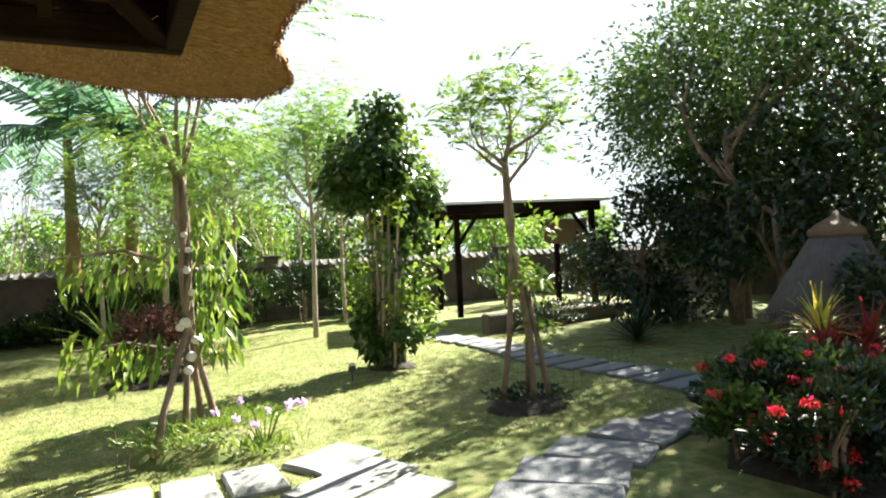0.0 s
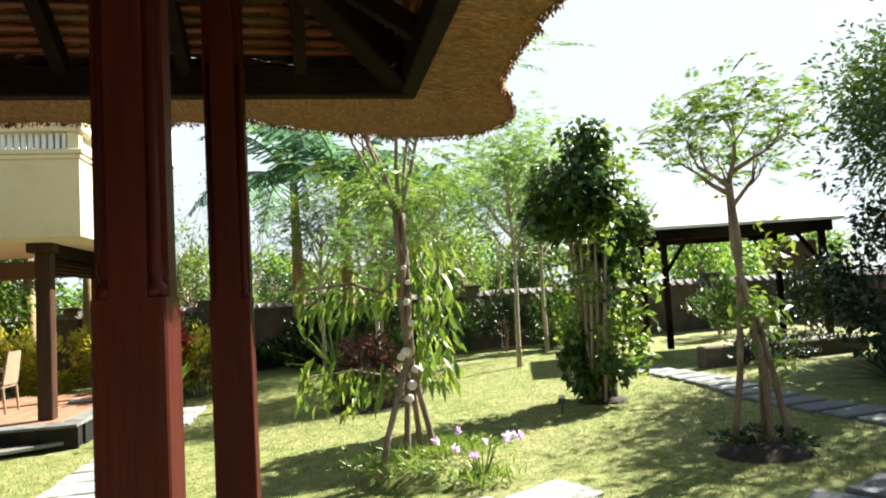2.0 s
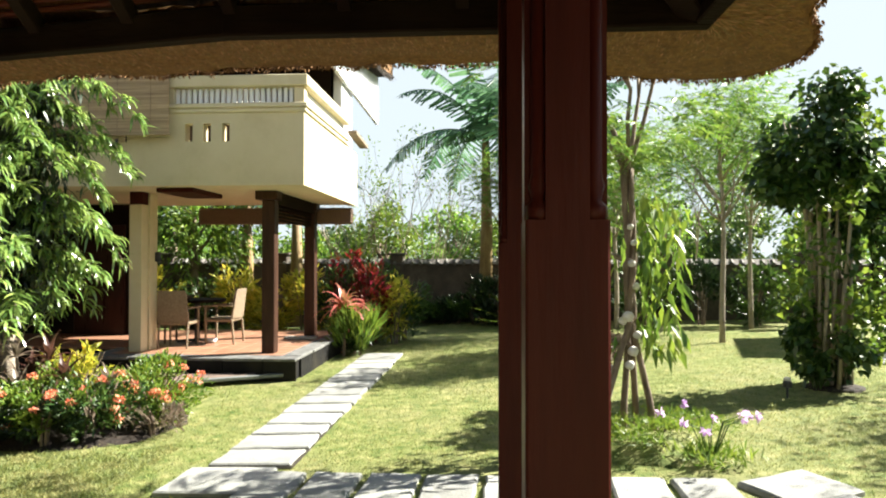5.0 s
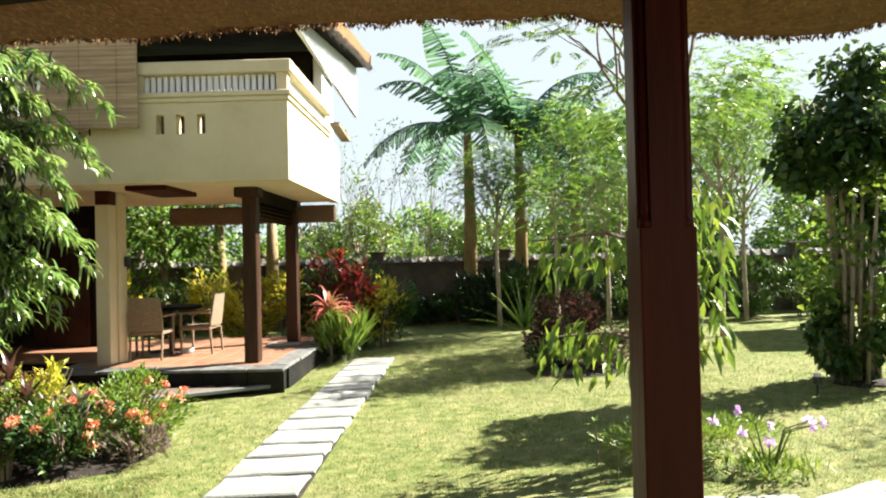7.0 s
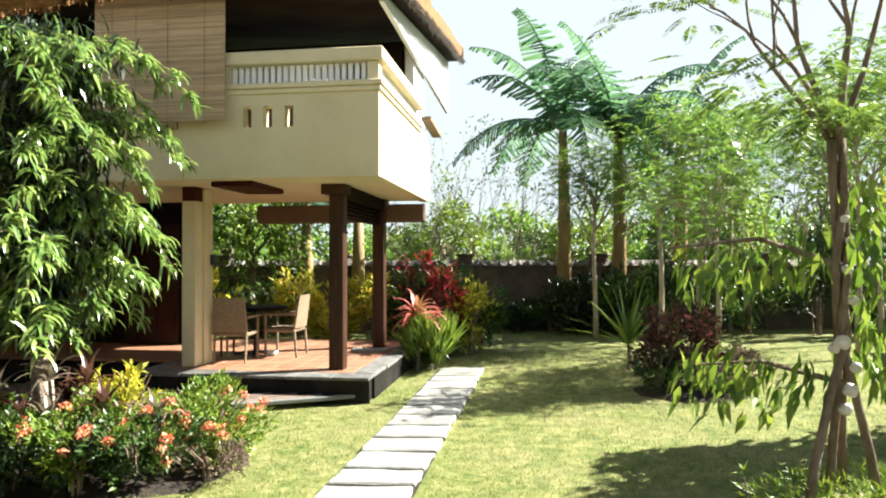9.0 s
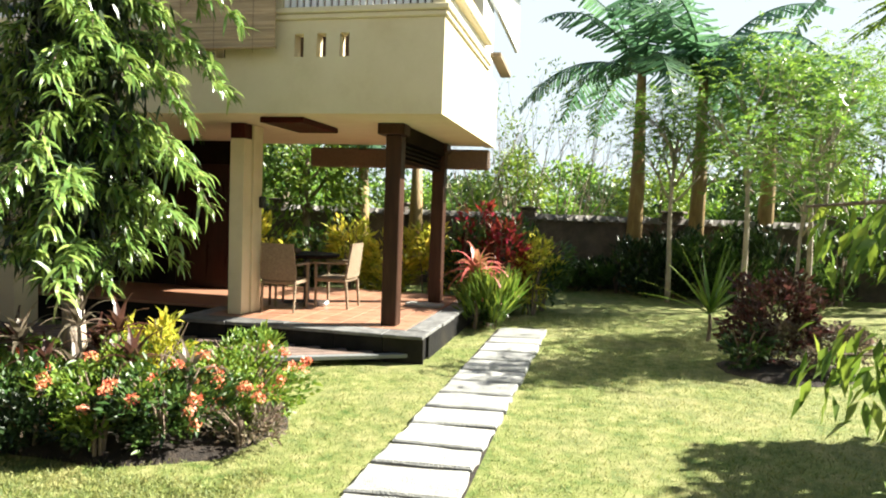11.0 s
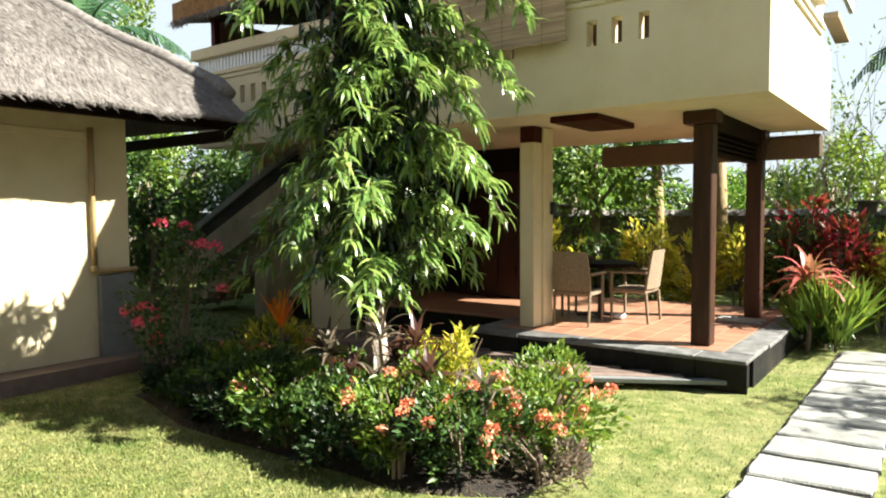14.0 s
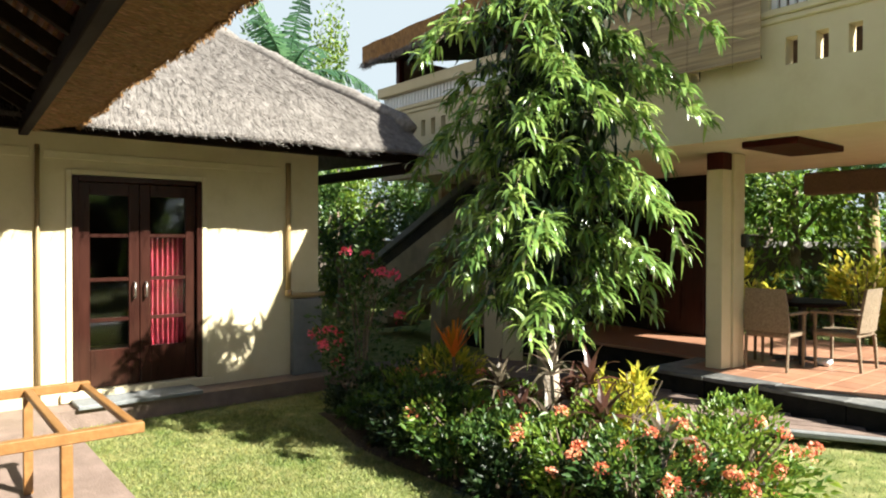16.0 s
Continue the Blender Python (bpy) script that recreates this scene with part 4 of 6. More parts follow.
            if x > -6.08:
                part("tile", tile, M["terracotta"], root).location = (x, y, 0)
    part("patio_floor", Shape().box(-11.0, -6.102, 9.5, 12.2, 0.256, 0.292), M["terracotta"], root)
    dx, dy = -math.cos(radians(27)), -math.sin(radians(27))
    for i in range(17):
        o = 0.05 + 0.15 * i + 0.07
        s0, s1 = (0.13 + 0.89 * o) / 0.454, 6.3
        if s0 < s1 - 0.2:
            q = (-3.2 + 0.454 * -o, 8.5 + 0.89 * o)
            part("board", Shape().beam((q[0] + dx * s0, q[1] + dy * s0, 0.055), (q[0] + dx * s1, q[1] + dy * s1, -0.005), 0.142, 0.05, 0.004), M["paver"], root)
    part("deck_edge", Shape().beam((-3.22, 8.5, 0.055), (-3.22 + dx * 6.2, 8.5 + dy * 6.2, -0.005), 0.09, 0.05, 0.008), M["slate"], root, "pale stone kerb of the deck")
    # posts, column and beams
    for x, y in ((-3.71, 9.0), (-3.70, 11.35)):
        p = part("patio_post", Shape().box(x - 0.1, x + 0.1, y - 0.1, y + 0.1, 0.298, 2.66, c=0.01), M["timber_brown"], root, "dark brown timber post")
        part("post_cap", Shape().box(x - 0.2, x + 0.14, y - 0.14, y + 0.14, 2.662, 2.798, c=0.01), M["timber_brown"], p)
    part("column", Shape().box(-5.93, -5.73, 8.91, 9.115, 0.298, 2.60, c=0.006).box(-5.93, -5.70, 9.116, 9.36, 0.298, 2.79, c=0.006), M["cream"], root, "cream square column")
    part("column_cap", Shape().box(-5.93, -5.73, 8.91, 9.115, 2.602, 2.798, c=0.006), M["timber"], root)
    part("wall_lamp", Shape().box(-5.70, -5.62, 9.26, 9.34, 1.70, 1.86, c=0.015), M["metal"], root, "small dark lamp on the column")
    part("beam", Shape().box(-3.83, -3.61, 9.12, 11.23, 2.60, 2.798), M["timber_h"], root)
    for k in range(4):
        part("slat", Shape().box(-3.78, -3.66, 9.12, 11.23, 2.36 + 0.06 * k, 2.385 + 0.06 * k), M["timber_h"], root)
    part("rolled_blind", Shape().box(-6.0, -2.95, 11.56, 11.66, 2.42, 2.74, c=0.03), M["wicker_dark"], root, "brown rolled bamboo blind under the ceiling")
    part("ceiling_lamp", Shape().box(-5.22, -4.66, 8.35, 9.45, 2.73, 2.798, c=0.01), M["timber"], root, "flat dark wooden ceiling lamp box")
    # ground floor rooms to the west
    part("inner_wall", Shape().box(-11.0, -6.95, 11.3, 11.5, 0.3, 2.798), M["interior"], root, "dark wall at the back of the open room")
    part("inner_door", Shape().box(-8.3, -7.3, 11.22, 11.298, 0.3, 2.4, c=0.01), M["door"], root, "dark red wooden door in the open room")
    part("pillar", Shape().box(-9.1, -8.7, 8.3, 8.7, -0.1, 2.78), M["cream"], root)
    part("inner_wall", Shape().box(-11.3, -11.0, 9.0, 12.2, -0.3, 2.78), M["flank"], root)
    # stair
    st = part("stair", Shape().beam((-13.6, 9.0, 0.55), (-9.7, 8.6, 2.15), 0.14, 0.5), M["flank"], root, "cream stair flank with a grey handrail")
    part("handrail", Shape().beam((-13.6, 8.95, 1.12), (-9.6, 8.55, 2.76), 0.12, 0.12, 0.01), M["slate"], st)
    # dark strip added below the handrail in place of its shadow
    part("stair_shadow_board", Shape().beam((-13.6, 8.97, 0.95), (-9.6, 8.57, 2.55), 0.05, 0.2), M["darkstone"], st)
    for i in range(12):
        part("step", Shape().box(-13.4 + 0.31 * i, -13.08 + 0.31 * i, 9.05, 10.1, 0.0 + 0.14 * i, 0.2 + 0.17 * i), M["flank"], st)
    return root


patio_house()


def blind():
    ob = thing("bamboo_blind", (-5.62, 7.80, 3.48), "unrolled woven bamboo blind hanging over the balcony", "blind")
    me = Shape().box(-0.86, 0.86, -0.006, 0.006, 0, 0.0185).mesh("slat", M["blind"])
    for i in range(74):
        part("slat", me, M["blind"], ob).location = (0.002 * math.sin(i * 3), 0.003 * math.sin(i), 0.012 + i * 0.0205)
    part("bottom_bar", Shape().tube([(-0.87, 0, 0), (0.87, 0, 0)], 0.018, 8), M["blind"], ob)
    for x in (-0.3, 0.12):
        part("cord_weight", Shape().tube([(x, -0.02, -0.12), (x, -0.02, -0.06)], 0.02, 8), M["metal"], ob)
    for x in (-0.62, -0.3, 0.12, 0.6):
        part("cord", Shape().tube([(x, -0.016, -0.06), (x, -0.014, 1.53)], 0.0022, 5), M["wicker_dark"], ob)


blind()


# ---- furniture ----
def chair(x, y, turn, mat, z=0.297):
    ob = thing("patio_chair", (x, y, z), "woven tan wicker armchair with a tall back on the patio", "chair", "chairs round the patio table")
    ob.rotation_euler = (0, 0, radians(turn))
    part("seat", Shape().box(-0.25, 0.25, -0.24, 0.25, 0.38, 0.44, c=0.015), mat, ob)
    fr, bk = [], []
    for k in range(9):
        f = k / 8
        fr.append([(-0.25 + 0.03 * f * f + (0.5 - 0.06 * f * f) * u, -0.22 - 0.07 * f - 0.02 * math.sin(u * math.pi), 0.44 + 0.5 * f) for u in (0, 0.25, 0.5, 0.75, 1)])
        bk.append([(x, y - 0.035, z) for x, y, z in fr[-1]])
    ring = [r + q[::-1] for r, q in zip(fr, bk)]
    b = Shape().add([p for r in ring for p in r], [(j * 10 + i, j * 10 + (i + 1) % 10, j * 10 + 10 + (i + 1) % 10, j * 10 + 10 + i) for j in range(8) for i in range(10)] + [tuple(range(10))[::-1], tuple(range(80, 90))])
    part("backrest", b, mat, ob)
    for sx in (-1, 1):
        part("leg", Shape().tube([(sx * 0.23, 0.22, 0), (sx * 0.235, 0.225, 0.64)], [0.018, 0.022], 6), mat, ob)
        part("leg", Shape().tube([(sx * 0.23, -0.27, 0), (sx * 0.235, -0.235, 0.4)], [0.018, 0.022], 6), mat, ob)
        part("armrest", Shape().beam((sx * 0.24, -0.26, 0.655), (sx * 0.25, 0.27, 0.65), 0.055, 0.03, 0.008), mat, ob)
    return ob


chair(-4.92, 10.18, 90, M["wicker"])
chair(-5.42, 9.55, 4, M["wicker"])
chair(-6.05, 10.1, -88, M["wicker_dark"])


def table():
    ob = thing("patio_table", (-5.42, 10.25, 0.297), "dark round patio table on a central leg", "table")
    part("tabletop", Shape().lathe([(0.0, 0.70), (0.46, 0.70), (0.48, 0.715), (0.48, 0.74), (0.46, 0.752), (0.0, 0.752)], 28), M["timber_h"], ob, smooth=False)
    part("pedestal", Shape().lathe([(0.05, 0.05), (0.04, 0.3), (0.05, 0.70)], 12), M["metal"], ob)
    for k in range(4):
        a = k * math.pi / 2 + 0.4
        part("foot", Shape().beam((0, 0, 0.04), (0.33 * math.cos(a), 0.33 * math.sin(a), 0.025), 0.06, 0.05, 0.008), M["metal"], ob)
    ob2 = thing("ashtray", (-5.55, 10.15, 1.049), "small dark bowl on the patio table", "bowl")
    part("bowl", Shape().lathe([(0.04, 0), (0.07, 0.03), (0.075, 0.07), (0.06, 0.07), (0.05, 0.03)], 14), M["wicker_dark"], ob2)
    ob4 = thing("stone_slab", (-3.72, 10.75, 0.299), "loose pale slab lying on the patio edge", "slab")
    part("slab", Shape().box(-0.28, 0.28, -0.12, 0.12, 0, 0.05, c=0.012), M["stone"], ob4)
    ob3 = thing("cloth", (-5.1, 10.12, 0.297), "crumpled white cloth on the patio floor", "cloth")
    part("folds", Shape().blob((0, 0, 0.045), 0.09, (1.2, 0.8, 0.5), 0.5), M["white"], ob3, smooth=True)


table()


def timber_frame():
    ob = thing("wooden_frame", (-6.32, -0.05, 0.055), "bare light wooden table frame standing on the terrace", "table frame")
    for x in (-0.68, 0.68):
        part("rail", Shape().box(x - 0.03, x + 0.03, 0.6, 2.66, 0.66, 0.72, c=0.005), M["pine"], ob)
    for y in (2.28, 2.62, 1.4):
        part("crossbar", Shape().box(-0.648, 0.648, y - 0.025, y + 0.025, 0.672, 0.712, c=0.005), M["pine"], ob)
    for x in (-0.68, 0.68):
        for y in (0.7, 2.28):
            part("leg", Shape().box(x - 0.028, x + 0.028, y - 0.028, y + 0.028, 0, 0.659, c=0.004), M["pine"], ob)


timber_frame()


def far_pavilion():
    """Open garden shelter with a pale hipped roof."""
    cx, cy = 8.9, 11.95
    ob = thing("garden_pavilion", (cx, cy, g(cx)), "open timber garden pavilion with a pale sunlit roof", "pavilion")
    ob.rotation_euler = (0, 0, radians(-15.7))
    E, R, z0, z1 = (1.95, 1.32), 1.28, 2.49, 3.22
    vs = [(-E[0], -E[1], z0), (E[0], -E[1], z0), (E[0], E[1], z0), (-E[0], E[1], z0), (-R, 0, z1), (R, 0, z1)]
    vs2 = [(x, y, z - 0.06) for x, y, z in vs]
    part("roof", Shape().add(vs + vs2, [(0, 1, 5, 4), (2, 3, 4, 5), (1, 2, 5), (3, 0, 4), (6, 10, 11, 7), (8, 11, 10, 9), (7, 11, 8), (9, 10, 6), (0, 6, 7, 1), (1, 7, 8, 2), (2, 8, 9, 3), (3, 9, 6, 0)]), M["roof_pale"], ob, "pale roof bleached by the sun")
    for sy in (-1, 1):
        part("beam", Shape().box(-1.75, 1.75, sy * 1.15 - 0.07, sy * 1.15 + 0.07, 2.22, 2.48), M["timber_h"], ob)
    for sx in (-1, 1):
        part("beam", Shape().box(sx * 1.6 - 0.07, sx * 1.6 + 0.07, -1.078, 1.078, 2.24, 2.46), M["timber_h"], ob)
        for sy in (-1, 1):
            p = part("post", Shape().box(sx * 1.55 - 0.058, sx * 1.55 + 0.058, sy * 1.15 - 0.058, sy * 1.15 + 0.058, 0, 2.218), M["timber_h"], ob)
            part("brace", Shape().beam((sx * 1.5, sy * 1.15, 1.6), (sx * 1.05, sy * 1.15, 2.25), 0.06, 0.07), M["timber_h"], p)
    part("gable_board", Shape().box(0.5, 1.5, -1.0, -0.9, 1.5, 2.05), M["wicker_dark"], ob)
    structure("planter", Shape().box(6.4, 9.6, 8.9, 9.15, 0.1, 0.62, c=0.03), M["wallstone"], "low stone planter wall", "planter")


far_pavilion()


def thatched_lantern():
    x, y = 7.8, 3.25
    ob = thing("thatched_shrine", (x, y, g(x)), "small garden shrine under a grey thatched cone", "shrine")
    part("body", Shape().lathe([(0.3, 0.0), (0.3, 0.1), (0.24, 0.12), (0.22, 0.8), (0.3, 0.86)], 10), M["darkstone"], ob)
    part("thatch", Shape().lathe([(0.74, 0.50), (0.78, 0.56), (0.62, 0.85), (0.44, 1.15), (0.27, 1.42)], 26), M["thatch_dark"], ob, smooth=True)
    part("cap", Shape().lathe([(0.25, 1.40), (0.30, 1.42), (0.30, 1.48), (0.2, 1.56), (0.06, 1.64), (0.02, 1.7)], 18), M["wicker_dark"], ob, smooth=True)
    fringe("straw_fringe", [(0.75 * math.cos(k * 0.2), 0.75 * math.sin(k * 0.2), 0.54) for k in range(33)], 1500, 0.12, M["straw_grey"], ob, seed=21)


thatched_lantern()


def spot_lamp(x, y):
    ob = thing("garden_spotlight", (x, y, g(x)), "small black garden spotlight with a white lens on the lawn", "garden light", "garden spotlights")
    part("stake", Shape().tube([(0, 0, -0.05), (0, 0, 0.1)], 0.012, 6), M["metal"], ob)
    part("head", Shape().lathe([(0.03, 0.09), (0.05, 0.1), (0.05, 0.16), (0.03, 0.18)], 12), M["metal"], ob)
    part("lens", Shape().blob((0, 0, 0.185), 0.042, (1, 1, 0.7), 0.02), M["shell"], ob, smooth=True)


spot_lamp(3.1, 6.75)
spot_lamp(-5.45, 4.95)


# ---- plants ----
def soil_bed(name, pts, label, h=0.05, mat="soil"):
    """A patch of bare earth, heaped in the middle."""
    cx = sum(p[0] for p in pts) / len(pts)
    cy = sum(p[1] for p in pts) / len(pts)
    s = Shape()
    rings = []
    fine = []
    for i, p in enumerate(pts):
        q = pts[(i + 1) % len(pts)]
        for k in range(6):
            f = k / 6
            fine.append((p[0] + (q[0] - p[0]) * f + 0.06 * noise.noise((i + f, cx, 0)), p[1] + (q[1] - p[1]) * f + 0.06 * noise.noise((i + f, 0, cy))))
    for f, dz in ((1.0, -0.06), (0.95, -0.012), (0.7, h * 0.7), (0.35, h)):
        rings.append([(cx + (x - cx) * f, cy + (y - cy) * f, g(cx + (x - cx) * f) + dz + 0.02 * noise.noise((x * 4 * f, y * 4, 0))) for x, y in fine])
    m = len(fine)
    vs = [p for r in rings for p in r] + [(cx, cy, g(cx) + h)]
    fs = [(j * m + i, j * m + (i + 1) % m, (j + 1) * m + (i + 1) % m, (j + 1) * m + i) for j in range(3) for i in range(m)]
    fs += [(3 * m + i, 3 * m + (i + 1) % m, 4 * m) for i in range(m)]
    s.add(vs, fs)
    return tagged(part(name, s, M[mat], smooth=True), label, "flower bed", kind="structure")


def circle(x, y, r, n=9):
    return [(x + r * math.cos(k * math.tau / n), y + r * math.sin(k * math.tau / n)) for k in range(n)]


def bush(name, at, size, n, leaf, wide, mat, label, category="shrub", stems=6, seed=1, flowers=None, nf=0, group="", lump=0.4, droop=0.2, upward=0.5, fmat_size=0.05, zbase=None):
    """A rounded shrub: stems, leaves and, where given, flower heads."""
    z = g(at[0]) if zbase is None else zbase
    ob = thing(name, (at[0], at[1], z), label, category, group)
    r = np.random.default_rng(seed)
    rr = random.Random(seed)
    for k in range(stems):
        a = rr.uniform(0, math.tau)
        q = rr.uniform(0.3, 0.8)
        part("stem", Shape().tube([(0.12 * size[0] * math.cos(a), 0.12 * size[1] * math.sin(a), -0.04), (0.3 * size[0] * q * math.cos(a), 0.3 * size[1] * q * math.sin(a), size[2] * 0.45), (0.8 * size[0] * q * math.cos(a + 0.3), 0.8 * size[1] * q * math.sin(a + 0.3), size[2] * 0.9)], [0.016, 0.012, 0.005], 5), M["bark"], ob)
    p = cloud(n, (0, 0, size[2] * 0.52), (size[0], size[1], size[2] * 0.56), lump, seed)
    p[:, 2] = np.maximum(p[:, 2], 0.03)
    way = (p - np.array([0, 0, size[2] * 0.25])) / np.array(size) + r.normal(0, 0.5, (n, 3)) + np.array([0, 0, upward])
    part("foliage", leaf_mesh("foliage", p, way, leaf * r.uniform(0.6, 1.25, n), wide, mat, droop=droop), mat, ob)
    if flowers is not None:
        c = cloud(nf, (0, 0, size[2] * 0.6), (size[0] * 0.98, size[1] * 0.98, size[2] * 0.52), lump, seed, 0.95)
        for k in range(nf):
            m = 44
            d = unit(r.normal(size=(m, 3)) * np.array([1, 1, 0.6]) + np.array([0, -0.2, 0.7]))
            part("flower_head", leaf_mesh("flower_head", c[k] + d * fmat_size * 0.55, unit(r.normal(size=(m, 3))) + d * 0.3, fmat_size * 0.38, fmat_size * 0.3, flowers, face=d + r.normal(0, 0.3, (m, 3)), droop=0.05), flowers, ob, kind="stuff")
    return ob


def rosette(name, at, n, length, width, mat, label, category="plant", height=0.0, arch=0.5, seed=1, spread=1.0, group="", stem_mat="bark", z=None):
    """Strap leaves from one point, on a stem if it has height."""
    r = np.random.default_rng(seed)
    ob = thing(name, (at[0], at[1], g(at[0]) if z is None else z), label, category, group)
    if height > 0.1:
        part("stem", Shape().tube([(0, 0, -0.05), (0.02, 0.01, height * 0.5), (0, 0, height)], [min(0.03, 0.06 * length), min(0.025, 0.05 * length), min(0.02, 0.04 * length)], 6), M[stem_mat], ob)
    s = Shape()
    for k in range(n):
        a = k * 2.399 + r.uniform(-0.3, 0.3)
        tilt = (k + 0.5) / n
        L = length * r.uniform(0.75, 1.1)
        el = radians(80 - 75 * tilt * spread)
        p, pts = np.array([0, 0, height + 0.03 * (1 - tilt)]), []
        d = np.array([math.cos(a) * math.cos(el), math.sin(a) * math.cos(el), math.sin(el)])
        side = np.array([-math.sin(a), math.cos(a), 0])
        m = 6
        for i in range(m + 1):
            pts.append(p.copy())
            d = d + np.array([0, 0, -arch * 0.32 * (i + 1) / m])
            d /= np.linalg.norm(d)
            p = p + d * L / m
        vs, fs = [], []
        for i, q in enumerate(pts):
            f = i / m
            w = width * math.sin(min(1, f * 1.15 + 0.18) * math.pi * 0.95) ** 0.7 * (1 - 0.2 * f) + 0.002
            up = np.array([0, 0, w * 0.18])
            vs += [q - side * w / 2 + up, q, q + side * w / 2 + up]
            if i:
                b = (i - 1) * 3
                fs += [(b, b + 1, b + 4, b + 3), (b + 1, b + 2, b + 5, b + 4)]
        s.add(vs, fs)
    part("leaves", s, mat, ob)
    return ob


def bed_planting():
    soil_bed("flower_bed", [(-3.5, 5.85), (-3.95, 6.75), (-4.7, 7.0), (-6.0, 6.75), (-7.6, 6.5), (-8.6, 6.1), (-8.35, 5.1), (-7.0, 4.75), (-5.5, 4.72), (-4.4, 4.72), (-3.7, 5.1)], "dark earth of the long flower bed on the lawn", 0.08)
    r = random.Random(4)
    spots = [(-3.95, 5.85, 0.55, 0.62), (-4.25, 5.25, 0.50, 0.55), (-4.75, 5.12, 0.52, 0.56), (-4.85, 5.75, 0.55, 0.60), (-5.35, 5.15, 0.5, 0.5), (-5.55, 5.55, 0.45, 0.5), (-6.0, 5.2, 0.5, 0.52), (-6.5, 5.3, 0.5, 0.55), (-6.3, 5.85, 0.5, 0.6), (-7.0, 5.5, 0.52, 0.55), (-7.5, 5.6, 0.5, 0.6), (-4.35, 6.5, 0.5, 0.6)]
    for i, (x, y, w, h) in enumerate(spots):
        flow = i in (0, 1, 2, 4, 6, 8, 9)
        bush("ixora_bush", (x, y), (w, w, h), 1700, 0.082, 0.032, M["leaf_bright"] if i % 3 != 1 else M["leaf"], "glossy green ixora bush with orange flower heads" if flow else "glossy green leafy bush in the flower bed", seed=40 + i, flowers=M["petal_orange"] if flow else None, nf=(24 if i < 2 else 9), group="bushes in the flower bed", fmat_size=0.075)
    bush("dry_shrub", (-3.68, 5.35), (0.36, 0.36, 0.28), 700, 0.06, 0.022, M["leaf_pink"], "low dry straw-coloured shrub at the end of the bed", seed=320)
    # most edging bushes take the darkened leaf, painting the bed's shaded front
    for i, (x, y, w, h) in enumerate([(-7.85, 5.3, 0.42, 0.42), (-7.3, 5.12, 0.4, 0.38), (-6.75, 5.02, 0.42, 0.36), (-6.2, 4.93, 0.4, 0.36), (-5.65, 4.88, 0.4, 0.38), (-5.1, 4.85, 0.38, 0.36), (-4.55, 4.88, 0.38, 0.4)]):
        bush("edging_bush", (x, y), (w, w * 0.8, h), 1100, 0.075, 0.03, M["leaf"] if i % 3 == 1 else M["leaf_shade"], "low green bush edging the bed, most with leaves darkened for shade", seed=300 + i, group="low bushes edging the bed")
    bush("croton_bush", (-4.95, 6.1), (0.40, 0.40, 0.80), 900, 0.13, 0.035, M["leaf_yellow"], "yellow-green croton bush in the flower bed", seed=71)
    bush("croton_bush", (-7.3, 6.1), (0.4, 0.4, 0.7), 700, 0.13, 0.035, M["leaf_yellow"], "yellow-green croton bush in the flower bed", seed=72)
    for i, (x, y, h, m) in enumerate([(-5.35, 5.85, 0.5, "leaf_plum"), (-5.1, 5.75, 0.42, "leaf_plum"), (-6.05, 5.7, 0.5, "leaf_plum"), (-5.5, 5.45, 0.42, "leaf_plum"), (-5.25, 5.5, 0.36, "leaf_pink"), (-5.75, 5.75, 0.25, "leaf_plum"), (-4.35, 5.65, 0.38, "leaf_pink"), (-5.4, 5.68, 0.72, "leaf_pink"), (-5.15, 5.85, 0.66, "leaf_plum"), (-5.75, 5.45, 0.6, "leaf_pink"), (-4.75, 5.5, 0.5, "leaf_plum"), (-5.0, 6.15, 0.25, "leaf")]):
        rosette("cordyline", (x, y), 13, 0.36, 0.065, M[m], "plum red cordyline with strap leaves" if m == "leaf_plum" else "cordyline with long pointed leaves", height=h, arch=1.1, seed=80 + i, group="cordylines in the bed", stem_mat="bark_pale")
    rosette("bromeliad", (-6.85, 5.85), 18, 0.38, 0.06, M["leaf_orange"], "bright orange upright heliconia leaves", height=0.68, arch=0.15, spread=0.4, seed=90)
    # flowering shrub at the far end of the bed
    bush("bougainvillea", (-8.15, 5.6), (0.62, 0.58, 1.72), 1500, 0.075, 0.04, M["leaf"], "loose climbing rose bush with pink flowers", seed=95, flowers=M["petal_pink"], nf=13, lump=0.2, fmat_size=0.11)
    bush("hedge_bush", (-8.1, 6.6), (0.5, 0.5, 0.6), 1000, 0.08, 0.04, M["leaf_bright"], "yellow-green bush at the end of the bed", seed=96)


